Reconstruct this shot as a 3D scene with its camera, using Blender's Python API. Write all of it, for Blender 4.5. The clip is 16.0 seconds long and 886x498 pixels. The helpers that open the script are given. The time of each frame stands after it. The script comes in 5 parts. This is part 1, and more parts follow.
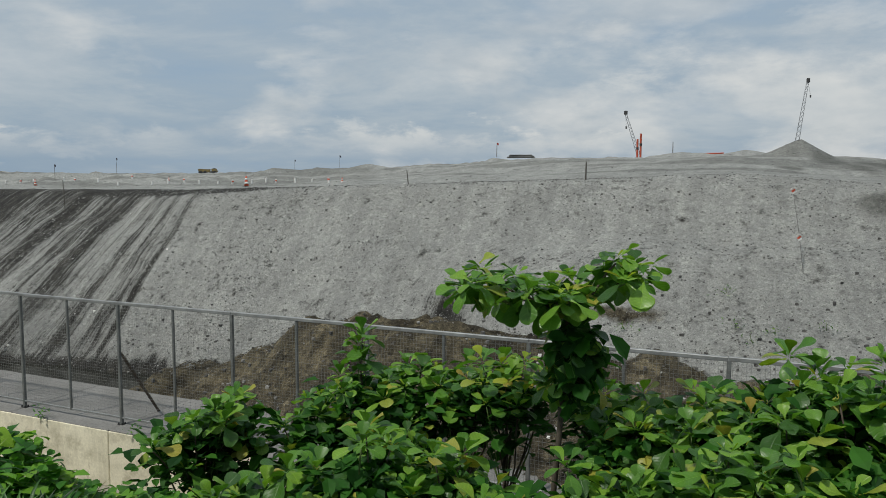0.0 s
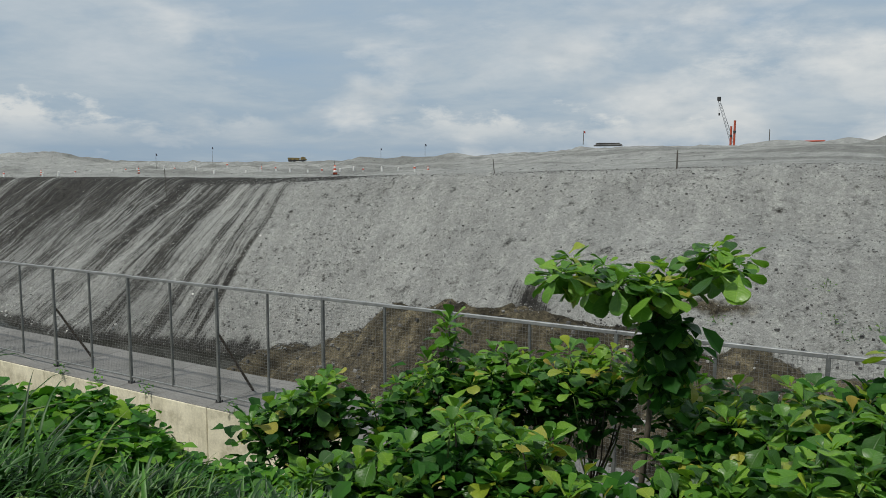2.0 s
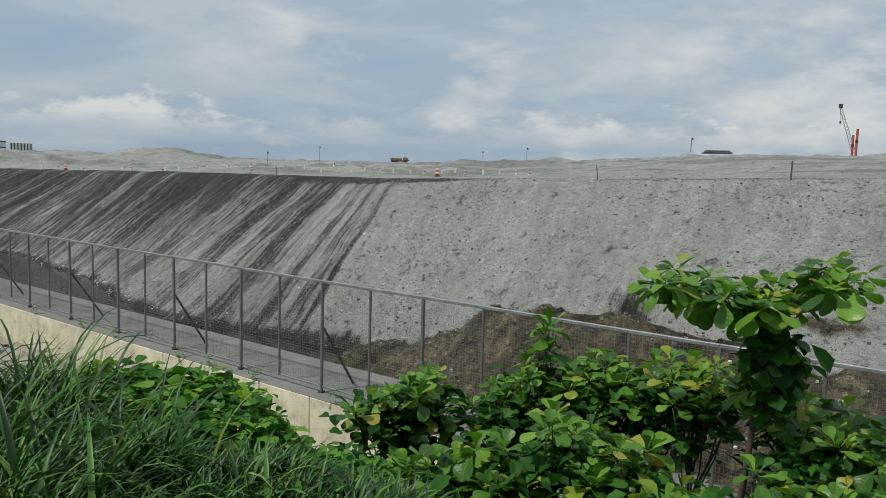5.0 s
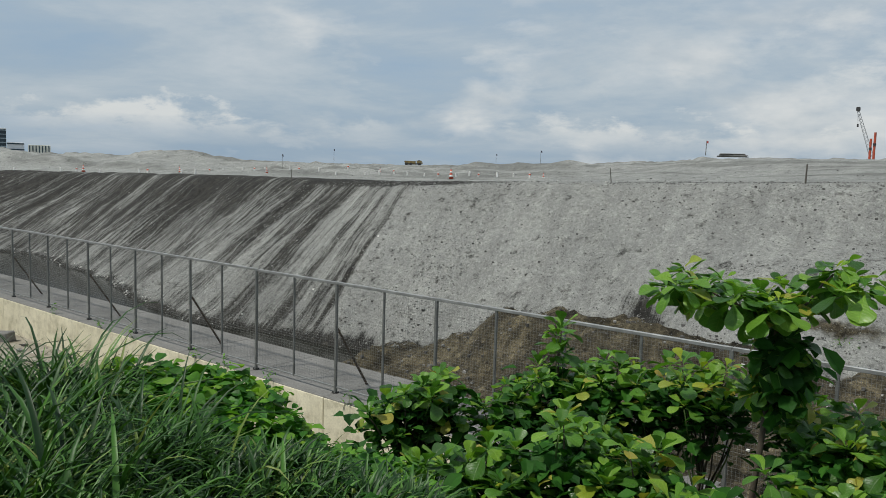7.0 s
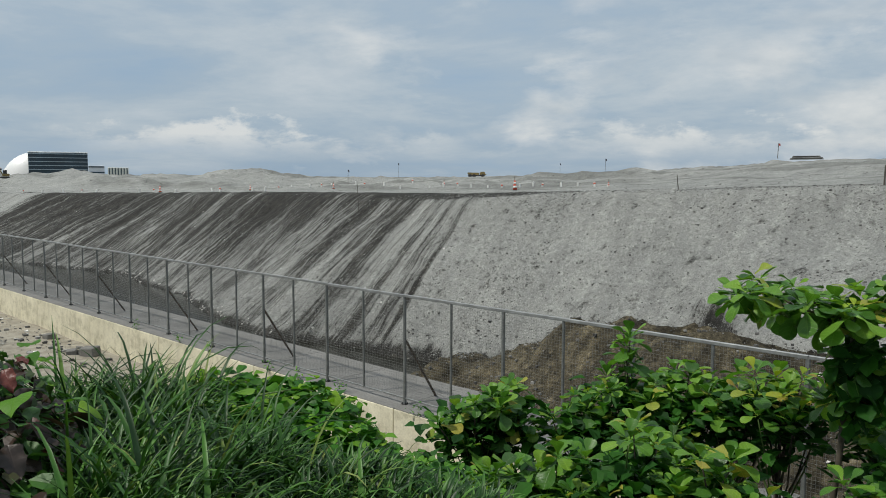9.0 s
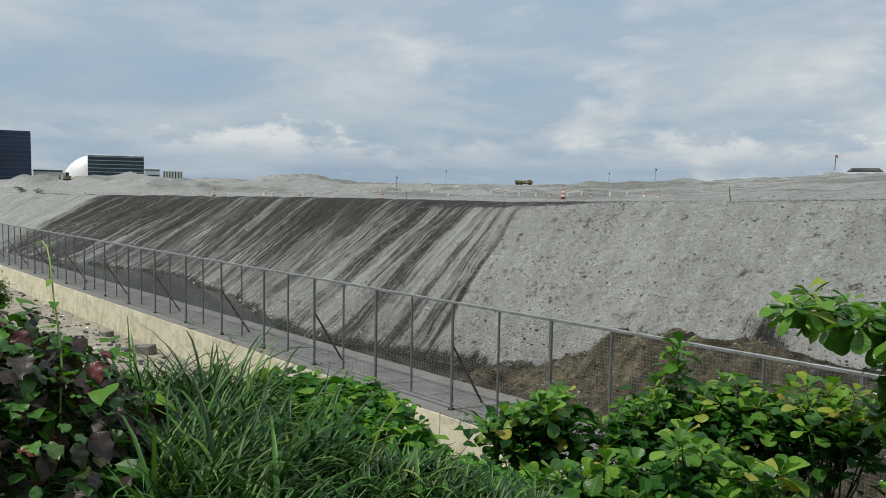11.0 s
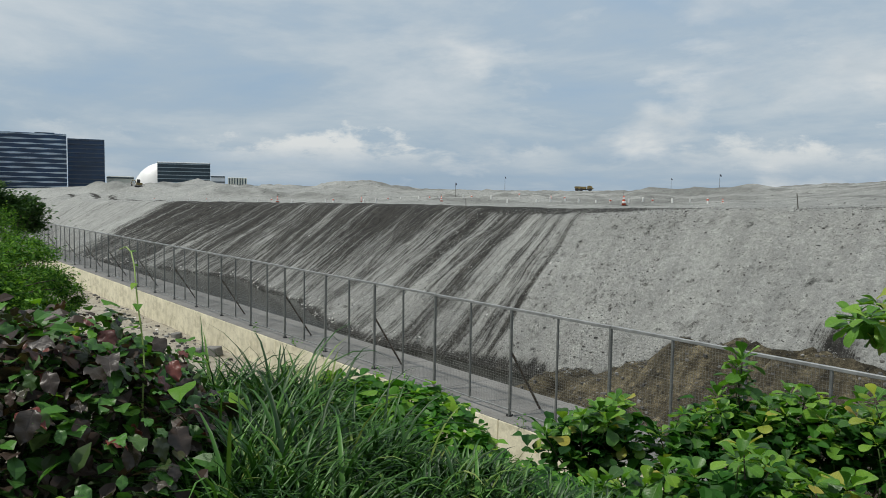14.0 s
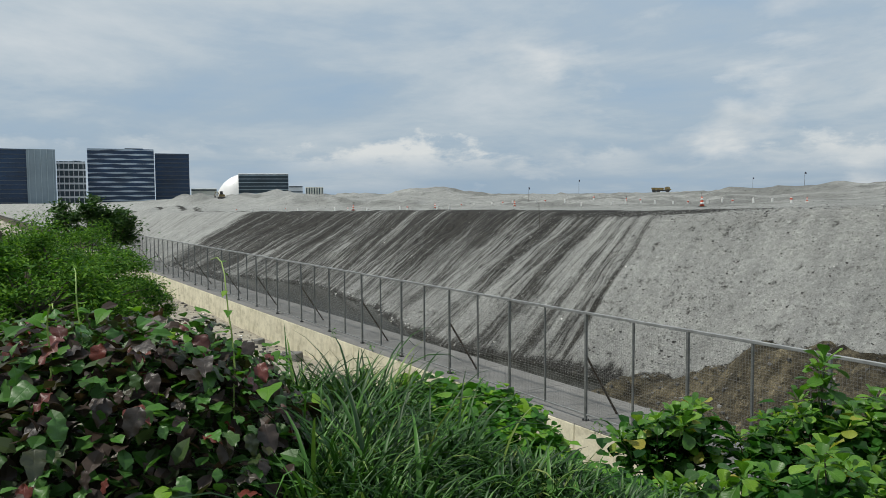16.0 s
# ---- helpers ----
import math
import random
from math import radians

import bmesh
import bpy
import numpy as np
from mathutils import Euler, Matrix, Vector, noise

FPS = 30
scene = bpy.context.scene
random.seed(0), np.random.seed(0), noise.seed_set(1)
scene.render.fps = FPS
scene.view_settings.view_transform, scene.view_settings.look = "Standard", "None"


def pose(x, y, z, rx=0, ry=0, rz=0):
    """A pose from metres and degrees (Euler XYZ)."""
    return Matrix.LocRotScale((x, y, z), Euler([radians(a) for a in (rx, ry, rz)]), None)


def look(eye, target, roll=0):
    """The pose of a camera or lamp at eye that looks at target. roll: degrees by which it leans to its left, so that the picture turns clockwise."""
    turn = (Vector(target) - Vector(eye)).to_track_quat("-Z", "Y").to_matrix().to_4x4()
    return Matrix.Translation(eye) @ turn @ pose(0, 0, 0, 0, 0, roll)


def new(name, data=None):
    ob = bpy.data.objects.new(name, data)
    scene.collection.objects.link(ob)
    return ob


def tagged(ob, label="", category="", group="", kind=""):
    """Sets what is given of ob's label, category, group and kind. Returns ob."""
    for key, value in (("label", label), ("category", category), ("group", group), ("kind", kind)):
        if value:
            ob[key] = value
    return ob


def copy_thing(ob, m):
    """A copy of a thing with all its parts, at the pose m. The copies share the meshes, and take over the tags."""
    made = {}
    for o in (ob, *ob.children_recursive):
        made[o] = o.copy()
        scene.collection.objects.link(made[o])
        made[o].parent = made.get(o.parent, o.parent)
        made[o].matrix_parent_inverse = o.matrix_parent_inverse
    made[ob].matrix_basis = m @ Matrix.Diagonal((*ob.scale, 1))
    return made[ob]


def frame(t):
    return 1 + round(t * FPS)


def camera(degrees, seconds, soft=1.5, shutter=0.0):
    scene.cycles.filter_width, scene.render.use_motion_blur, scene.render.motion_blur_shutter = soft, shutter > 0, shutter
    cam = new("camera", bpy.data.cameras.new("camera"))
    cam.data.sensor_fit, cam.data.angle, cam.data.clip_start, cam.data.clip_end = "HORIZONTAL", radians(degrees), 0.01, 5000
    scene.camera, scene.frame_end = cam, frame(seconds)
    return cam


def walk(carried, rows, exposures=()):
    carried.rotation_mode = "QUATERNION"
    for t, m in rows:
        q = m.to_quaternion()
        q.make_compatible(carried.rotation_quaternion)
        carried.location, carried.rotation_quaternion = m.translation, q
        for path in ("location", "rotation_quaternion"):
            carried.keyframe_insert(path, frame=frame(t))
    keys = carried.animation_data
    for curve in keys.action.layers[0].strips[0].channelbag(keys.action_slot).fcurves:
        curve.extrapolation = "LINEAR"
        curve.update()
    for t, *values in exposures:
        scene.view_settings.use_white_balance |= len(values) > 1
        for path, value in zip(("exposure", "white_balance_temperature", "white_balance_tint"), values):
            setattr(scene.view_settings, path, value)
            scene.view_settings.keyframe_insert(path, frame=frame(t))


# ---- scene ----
cam = camera(60.82, 16.0, soft=0.9)
# seconds, x, y, z, yaw, pitch, roll
ROWS = [
    (0, 0.001, -0.001, 4.105, 24.26, -5.13, -0.08),
    (0.5, -0.001, -0.013, 4.106, 24.12, -5.85, 0.15),
    (1, -0.014, -0.023, 4.111, 25.48, -6.14, 0.08),
    (1.5, -0.017, -0.082, 4.117, 29.19, -6.04, -0.03),
    (2, -0.014, -0.087, 4.116, 30.60, -6.01, -0.14),
    (2.5, -0.028, -0.097, 4.119, 32.35, -6.01, -0.71),
    (3, -0.036, -0.092, 4.119, 33.66, -6.02, -1.05),
    (3.5, 0.014, -0.206, 4.130, 34.53, -5.95, -1.33),
    (4, 0.015, -0.225, 4.132, 35.67, -5.97, -1.55),
    (4.5, 0.021, -0.257, 4.138, 36.61, -6.04, -1.79),
    (5, 0.030, -0.264, 4.142, 38.15, -5.93, -1.55),
    (7.5, 0.107, -0.341, 4.140, 39.47, -5.68, -1.55),
    (8, 0.121, -0.331, 4.146, 39.95, -5.58, -1.26),
    (8.5, 0.112, -0.329, 4.145, 40.28, -5.25, -0.07),
    (9, 0.163, -0.440, 4.163, 43.99, -4.95, -0.09),
    (9.5, 0.181, -0.498, 4.179, 45.45, -4.70, -0.42),
    (12, 0.280, -0.670, 4.189, 48.44, -4.31, -0.82),
    (12.5, 0.286, -0.675, 4.186, 48.70, -4.15, -0.60),
    (13, 0.306, -0.684, 4.195, 49.88, -4.12, -0.74),
    (13.5, 0.331, -0.694, 4.198, 50.48, -4.06, -0.83),
    (14, 0.322, -0.704, 4.204, 51.96, -4.05, -0.87),
    (14.5, 0.466, -0.771, 4.219, 54.51, -3.99, -0.46),
    (15, 0.495, -0.781, 4.224, 55.75, -3.96, -0.26),
    (15.5, 0.478, -0.776, 4.223, 56.29, -3.85, 0.10),
    (16, 0.474, -0.784, 4.222, 57.52, -3.67, 0.42),
]
walk(cam, [(t, pose(x, y, z, 90 + pitch, roll, yaw)) for t, x, y, z, yaw, pitch, roll in ROWS],
     [(0.0, -0.70), (0.5, -0.65), (3.0, -0.60), (9.0, -0.55), (12.0, -0.5), (16.0, -0.5)])

# ---------------------------------------------------------------- light
SUN_AZ, SUN_EL = 250.0, 60.0
EXPOSURE = -0.5
scene.view_settings.exposure = EXPOSURE


def make_world():
    world = bpy.data.worlds.new("sky")
    scene.world = world
    world.use_nodes = True
    nt = world.node_tree
    nt.nodes.clear()
    N, L = nt.nodes.new, nt.links.new
    out = N("ShaderNodeOutputWorld")
    sky = N("ShaderNodeTexSky")
    sky.sky_type = "NISHITA"
    sky.sun_disc = False
    sky.sun_elevation = radians(SUN_EL)
    sky.sun_rotation = radians(90 - SUN_AZ)
    sky.air_density, sky.dust_density, sky.ozone_density = 1.2, 2.0, 2.0
    clear = N("ShaderNodeBackground")
    clear.inputs["Strength"].default_value = 0.10
    L(sky.outputs[0], clear.inputs["Color"])
    co = N("ShaderNodeTexCoord")
    sep = N("ShaderNodeSeparateXYZ")
    L(co.outputs["Generated"], sep.inputs[0])

    def m(op, a, b=None, c=None):
        n = N("ShaderNodeMath")
        n.operation = op
        for k, v in enumerate((a, b, c)):
            if v is None:
                continue
            if isinstance(v, (int, float)):
                n.inputs[k].default_value = v
            else:
                L(v, n.inputs[k])
        return n.outputs[0]

    zz = m("MAXIMUM", sep.outputs[2], 0.0)
    den = m("ADD", zz, 0.15)
    flat = N("ShaderNodeCombineXYZ")
    L(m("DIVIDE", sep.outputs[0], den), flat.inputs[0])
    L(m("DIVIDE", sep.outputs[1], den), flat.inputs[1])

    def noise_tex(vec, scale, detail, rough, dist=0.0):
        n = N("ShaderNodeTexNoise")
        n.inputs["Scale"].default_value = scale
        n.inputs["Detail"].default_value = detail
        n.inputs["Roughness"].default_value = rough
        n.inputs["Distortion"].default_value = dist
        L(vec, n.inputs["Vector"])
        return n.outputs[0]

    def ramp(fac, stops):
        r = N("ShaderNodeValToRGB")
        e = r.color_ramp.elements
        for k, (p, c) in enumerate(stops):
            x = e[k] if k < 2 else e.new(p)
            x.position, x.color = p, (*c, 1)
        L(fac, r.inputs[0])
        return r.outputs[0]

    # a high, thin sheet with blue showing through
    sheet = noise_tex(flat.outputs[0], 0.80, 8, 0.60, 0.2)
    veil = ramp(sheet, [(0.33, (0.47, 0.64, 0.83)), (0.70, (0.93, 0.98, 1.0)), (0.47, (0.57, 0.70, 0.82)), (0.57, (0.74, 0.83, 0.89))])
    # grey bases towards the horizon
    grey = noise_tex(flat.outputs[0], 0.5, 5, 0.5)
    under = m("MULTIPLY", m("SUBTRACT", 1.0, m("MULTIPLY", zz, 3.6)), 1.0)
    under = m("MAXIMUM", under, 0.0)
    mix1 = N("ShaderNodeMix")
    mix1.data_type = "RGBA"
    L(m("MULTIPLY", under, m("MULTIPLY", grey, 1.15)), mix1.inputs[0])
    L(veil, mix1.inputs[6])
    mix1.inputs[7].default_value = (0.40, 0.55, 0.71, 1)
    # heaped white clouds low down, thicker towards the plateau's north end
    stretch = N("ShaderNodeMapping")
    stretch.inputs["Scale"].default_value = (5.0, 5.0, 12.0)
    stretch.inputs["Location"].default_value = (2.1, 0.9, 0.35)
    L(co.outputs["Generated"], stretch.inputs["Vector"])
    heads = noise_tex(stretch.outputs[0], 1.0, 9, 0.55, 0.15)
    lift = m("MULTIPLY", m("SUBTRACT", sep.outputs[1], 0.75), 0.42)
    band = m("MULTIPLY", m("SUBTRACT", 0.34, zz), 5.0)
    n = N("ShaderNodeClamp")
    L(band, n.inputs[0])
    cov = N("ShaderNodeClamp")
    L(m("MULTIPLY", m("SUBTRACT", m("ADD", heads, lift), 0.50), 7.0), cov.inputs[0])
    mix2 = N("ShaderNodeMix")
    mix2.data_type = "RGBA"
    L(m("MULTIPLY", m("MULTIPLY", cov.outputs[0], n.outputs[0]), 0.85), mix2.inputs[0])
    L(mix1.outputs[2], mix2.inputs[6])
    L(ramp(noise_tex(stretch.outputs[0], 2.2, 6, 0.5), [(0.35, (0.70, 0.78, 0.84)), (0.62, (1.04, 1.06, 1.05))]), mix2.inputs[7])
    # a row of small heaped heads over the horizon, and one large bank of them to the north
    def clamp01(v):
        k = N("ShaderNodeClamp")
        L(v, k.inputs[0])
        return k.outputs[0]

    level = N("ShaderNodeMapping")
    level.inputs["Scale"].default_value = (1.0, 1.0, 2.4)
    L(co.outputs["Generated"], level.inputs["Vector"])
    lumpy = noise_tex(level.outputs[0], 9.0, 8, 0.62, 0.1)
    patchy = noise_tex(level.outputs[0], 3.1, 3, 0.5)
    crest = m("ADD", m("MULTIPLY", m("SUBTRACT", lumpy, 0.5), 0.16), 0.070)
    row = m("MULTIPLY", clamp01(m("MULTIPLY", m("SUBTRACT", crest, zz), 60.0)), clamp01(m("MULTIPLY", m("SUBTRACT", zz, 0.026), 28.0)))
    row = m("MULTIPLY", row, clamp01(m("MULTIPLY", m("SUBTRACT", patchy, 0.43), 7.0)))
    puff = m("SUBTRACT", lumpy, 0.5)
    mass = clamp01(m("MULTIPLY", m("ADD", m("ADD", sep.outputs[0], 0.27), m("MULTIPLY", puff, 0.5)), 9.0))
    mass = m("MULTIPLY", mass, clamp01(m("MULTIPLY", m("ADD", m("SUBTRACT", 0.185, zz), m("MULTIPLY", puff, 0.22)), 16.0)))
    mass = m("MULTIPLY", mass, clamp01(m("MULTIPLY", m("SUBTRACT", zz, 0.05), 14.0)))
    mass = m("MULTIPLY", mass, clamp01(m("MULTIPLY", sep.outputs[1], 4.0)))
    mix3 = N("ShaderNodeMix")
    mix3.data_type = "RGBA"
    L(m("MULTIPLY", m("MAXIMUM", row, m("MULTIPLY", mass, 0.85)), 0.75), mix3.inputs[0])
    L(mix2.outputs[2], mix3.inputs[6])
    L(ramp(lumpy, [(0.36, (0.72, 0.80, 0.86)), (0.60, (1.10, 1.11, 1.08))]), mix3.inputs[7])
    cloud = N("ShaderNodeBackground")
    cloud.inputs["Strength"].default_value = 1.08
    L(mix3.outputs[2], cloud.inputs["Color"])
    mix = N("ShaderNodeMixShader")
    mix.inputs[0].default_value = 0.88
    L(clear.outputs[0], mix.inputs[1])
    L(cloud.outputs[0], mix.inputs[2])
    L(mix.outputs[0], out.inputs[0])


make_world()
sun = new("sun", bpy.data.lights.new("sun", "SUN"))
sun.data.energy, sun.data.angle, sun.data.color = 4.7, radians(3), (1.0, 0.965, 0.89)
_a, _e = radians(SUN_AZ), radians(SUN_EL)
sun.matrix_world = look((60 * math.cos(_a) * math.cos(_e), 60 * math.sin(_a) * math.cos(_e), 60 * math.sin(_e)), (0, 0, 0))


# ---------------------------------------------------------------- helpers
def polar(az, d, z=0.0):
    return Vector((d * math.cos(radians(az)), d * math.sin(radians(az)), z))


EYE_B = Vector((0.286, -0.675, 0))
EYE_C = Vector((0.474, -0.784, 0))


def mesh_of(name, bm, mat=None, smooth=False):
    me = bpy.data.meshes.new(name)
    bm.normal_update()
    bm.to_mesh(me)
    bm.free()
    if mat:
        me.materials.append(mat)
    if smooth:
        me.shade_smooth()
    return me


def part(name, bm, material, parent=None, label="", smooth=False):
    """A bmesh as one mesh object, under a thing or a part."""
    ob = new(name, mesh_of(name, bm, material, smooth))
    if parent:
        ob.parent = parent
    if label:
        tagged(ob, label)
    return ob


def piece(name, me, parent, m):
    """One more object on a shared mesh."""
    ob = new(name, me)
    ob.parent = parent
    ob.matrix_basis = m
    return ob


def thing(name, at, label, category, group="", kind="", rz=0.0):
    ob = new(name)
    ob.matrix_basis = pose(*at, 0, 0, rz)
    return tagged(ob, label, category, group, kind)


def box(bm, size, at=(0, 0, 0), rot=None, bevel=0.0):
    r = bmesh.ops.create_cube(bm, size=1.0)
    m = Matrix.Translation(at) @ (rot.to_4x4() if rot else Matrix()) @ Matrix.Diagonal((*size, 1))
    bmesh.ops.transform(bm, matrix=m, verts=r["verts"])
    if bevel:
        edges = {e for v in r["verts"] for e in v.link_edges}
        bmesh.ops.bevel(bm, geom=list(edges), offset=bevel, segments=1, affect="EDGES")
    return bm


def tube(bm, pts, radii, sides=6, caps=True):
    """A tapered tube along points."""
    rings = []
    for i, p in enumerate(pts):
        p = Vector(p)
        a, b = Vector(pts[max(i - 1, 0)]), Vector(pts[min(i + 1, len(pts) - 1)])
        q = (b - a).to_track_quat("Z", "Y")
        rings.append([bm.verts.new(p + q @ Vector((radii[i] * math.cos(2 * math.pi * k / sides), radii[i] * math.sin(2 * math.pi * k / sides), 0))) for k in range(sides)])
    for r0, r1 in zip(rings, rings[1:]):
        for k in range(sides):
            bm.faces.new((r0[k], r0[(k + 1) % sides], r1[(k + 1) % sides], r1[k]))
    if caps:
        bm.faces.new(rings[0][::-1])
        bm.faces.new(rings[-1])
    return bm


def lathe(bm, prof, sides=16):
    rings = [[bm.verts.new((r * math.cos(2 * math.pi * k / sides), r * math.sin(2 * math.pi * k / sides), z)) for k in range(sides)] for r, z in prof]
    for r0, r1 in zip(rings, rings[1:]):
        for k in range(sides):
            bm.faces.new((r0[k], r0[(k + 1) % sides], r1[(k + 1) % sides], r1[k]))
    bm.faces.new(rings[0][::-1])
    bm.faces.new(rings[-1])
    return bm


def hash2(i, j, s):
    h = np.sin(i * 127.1 + j * 311.7 + s * 74.7) * 43758.5453
    return h - np.floor(h)


def vn(x, y, s=0):
    """Smooth value noise, 0 to 1."""
    i, j = np.floor(x), np.floor(y)
    u, v = x - i, y - j
    u, v = u * u * (3 - 2 * u), v * v * (3 - 2 * v)
    return (hash2(i, j, s) * (1 - u) + hash2(i + 1, j, s) * u) * (1 - v) + (hash2(i, j + 1, s) * (1 - u) + hash2(i + 1, j + 1, s) * u) * v


def fbm(x, y, s=0, octaves=4):
    t, a, n = 0.0, 0.5, 0.0
    for k in range(octaves):
        t, n, a, x, y = t + a * vn(x, y, s + k), n + a, a / 2, x * 2.03 + 5.1, y * 2.03 + 1.7
    return t / n


def smooth01(t):
    t = np.clip(t, 0, 1)
    return t * t * (3 - 2 * t)


# ---------------------------------------------------------------- materials
class Mat:
    """A small builder for node materials."""

    def __init__(self, name, rough=0.8, metal=0.0, spec=0.5):
        self.mat = bpy.data.materials.new(name)
        self.mat.use_nodes = True
        self.nt = self.mat.node_tree
        self.b = self.nt.nodes["Principled BSDF"]
        self.b.inputs["Roughness"].default_value = rough
        self.b.inputs["Metallic"].default_value = metal
        self.b.inputs["Specular IOR Level"].default_value = spec
        self.co = None

    def node(self, kind):
        return self.nt.nodes.new(kind)

    def link(self, a, b):
        self.nt.links.new(a, b)

    def coords(self, scale=(1, 1, 1), kind="Object"):
        c = self.node("ShaderNodeTexCoord")
        m = self.node("ShaderNodeMapping")
        m.inputs["Scale"].default_value = scale
        self.link(c.outputs[kind], m.inputs["Vector"])
        return m.outputs[0]

    def noise(self, scale, detail=4, rough=0.55, stretch=(1, 1, 1), kind="Object"):
        n = self.node("ShaderNodeTexNoise")
        n.inputs["Scale"].default_value = scale
        n.inputs["Detail"].default_value = detail
        n.inputs["Roughness"].default_value = rough
        self.link(self.coords(stretch, kind), n.inputs["Vector"])
        return n.outputs[0]

    def ramp(self, fac, stops):
        r = self.node("ShaderNodeValToRGB")
        el = r.color_ramp.elements
        for k, (p, c) in enumerate(stops):
            x = el[k] if k < 2 else el.new(p)
            x.position, x.color = p, (*c, 1) if len(c) == 3 else c
        self.link(fac, r.inputs[0])
        return r.outputs[0]

    def math(self, op, a, b=None, clamp=False):
        n = self.node("ShaderNodeMath")
        n.operation, n.use_clamp = op, clamp
        for k, v in enumerate((a, b)):
            if v is None:
                continue
            if isinstance(v, (int, float)):
                n.inputs[k].default_value = v
            else:
                self.link(v, n.inputs[k])
        return n.outputs[0]

    def mix(self, fac, a, b, blend="MIX"):
        n = self.node("ShaderNodeMix")
        n.data_type, n.blend_type = "RGBA", blend
        for sock, v in ((n.inputs[0], fac), (n.inputs[6], a), (n.inputs[7], b)):
            if isinstance(v, (int, float)):
                sock.default_value = v
            elif isinstance(v, tuple):
                sock.default_value = (*v, 1)
            else:
                self.link(v, sock)
        return n.outputs[2]

    def attr(self, name):
        n = self.node("ShaderNodeAttribute")
        n.attribute_name = name
        return n.outputs["Fac"]

    def rand(self):
        return self.node("ShaderNodeObjectInfo").outputs["Random"]

    def island(self):
        return self.node("ShaderNodeNewGeometry").outputs["Random Per Island"]

    def color(self, c):
        if isinstance(c, tuple):
            self.b.inputs["Base Color"].default_value = (*c, 1)
        else:
            self.link(c, self.b.inputs["Base Color"])

    def bump(self, h, strength=0.3, dist=0.02):
        n = self.node("ShaderNodeBump")
        n.inputs["Strength"].default_value = strength
        n.inputs["Distance"].default_value = dist
        self.link(h, n.inputs["Height"])
        self.link(n.outputs[0], self.b.inputs["Normal"])


def worn(name, c, rough=0.6, metal=0.0, vary=0.25, scale=3.0, bump=0.1):
    """A plain surface with soft stains and grain."""
    m = Mat(name, rough, metal)
    dark = tuple(v * (1 - vary) for v in c)
    lite = tuple(min(1, v * (1 + vary * 0.5)) for v in c)
    big = m.ramp(m.noise(scale, 5), [(0.35, dark), (0.65, lite)])
    fine = m.noise(scale * 14, 3)
    m.color(m.mix(0.25, big, m.ramp(fine, [(0.3, dark), (0.7, lite)])))
    m.bump(fine, bump, 0.01)
    return m.mat


def leaf_mat(name, stops, rough=0.42, through_light=0.35, by="rand", veins=0.0, vein_mix=0.22, spec=0.3):
    """Leaf surface; veins: spacing of the side veins along the leaf, for single leaves."""
    m = Mat(name, rough, spec=spec)
    pick = m.rand() if by == "rand" else m.island()
    c = m.ramp(pick, stops)
    blot = m.noise(9.0, 3)
    c = m.mix(0.4, c, m.mix(1.0, c, m.ramp(blot, [(0.3, (0.5, 0.52, 0.45)), (0.7, (1.15, 1.12, 1.0))]), "MULTIPLY"))
    if veins:
        co = m.node("ShaderNodeTexCoord")
        sep = m.node("ShaderNodeSeparateXYZ")
        m.link(co.outputs["Object"], sep.inputs[0])
        ax = m.math("ABSOLUTE", sep.outputs[0])
        rib = m.math("SUBTRACT", 1.0, m.math("MULTIPLY", ax, 300.0), True)
        side = m.math("SINE", m.math("MULTIPLY", m.math("SUBTRACT", sep.outputs[1], m.math("MULTIPLY", ax, 0.7)), 6.283 / veins))
        side = m.math("MULTIPLY", m.math("SUBTRACT", side, 0.72), 3.5, True)
        lines = m.math("MAXIMUM", rib, m.math("MULTIPLY", side, 0.45))
        c = m.mix(m.math("MULTIPLY", lines, vein_mix), c, m.mix(1.0, c, (2.2, 1.7, 2.0), "MULTIPLY"))
        m.bump(m.math("ADD", m.math("MULTIPLY", lines, -vein_mix * 4), m.math("MULTIPLY", m.noise(30, 3), 0.8)), 0.35, 0.006)
    else:
        m.bump(m.noise(30, 3), 0.2, 0.01)
    m.color(c)
    tr = m.node("ShaderNodeBsdfTranslucent")
    m.link(m.mix(1.0, c, (1.25, 1.35, 0.6), "MULTIPLY"), tr.inputs[0])
    mx = m.node("ShaderNodeMixShader")
    mx.inputs[0].default_value = through_light
    m.link(m.b.outputs[0], mx.inputs[1])
    m.link(tr.outputs[0], mx.inputs[2])
    m.link(mx.outputs[0], m.nt.nodes["Material Output"].inputs[0])
    return m.mat


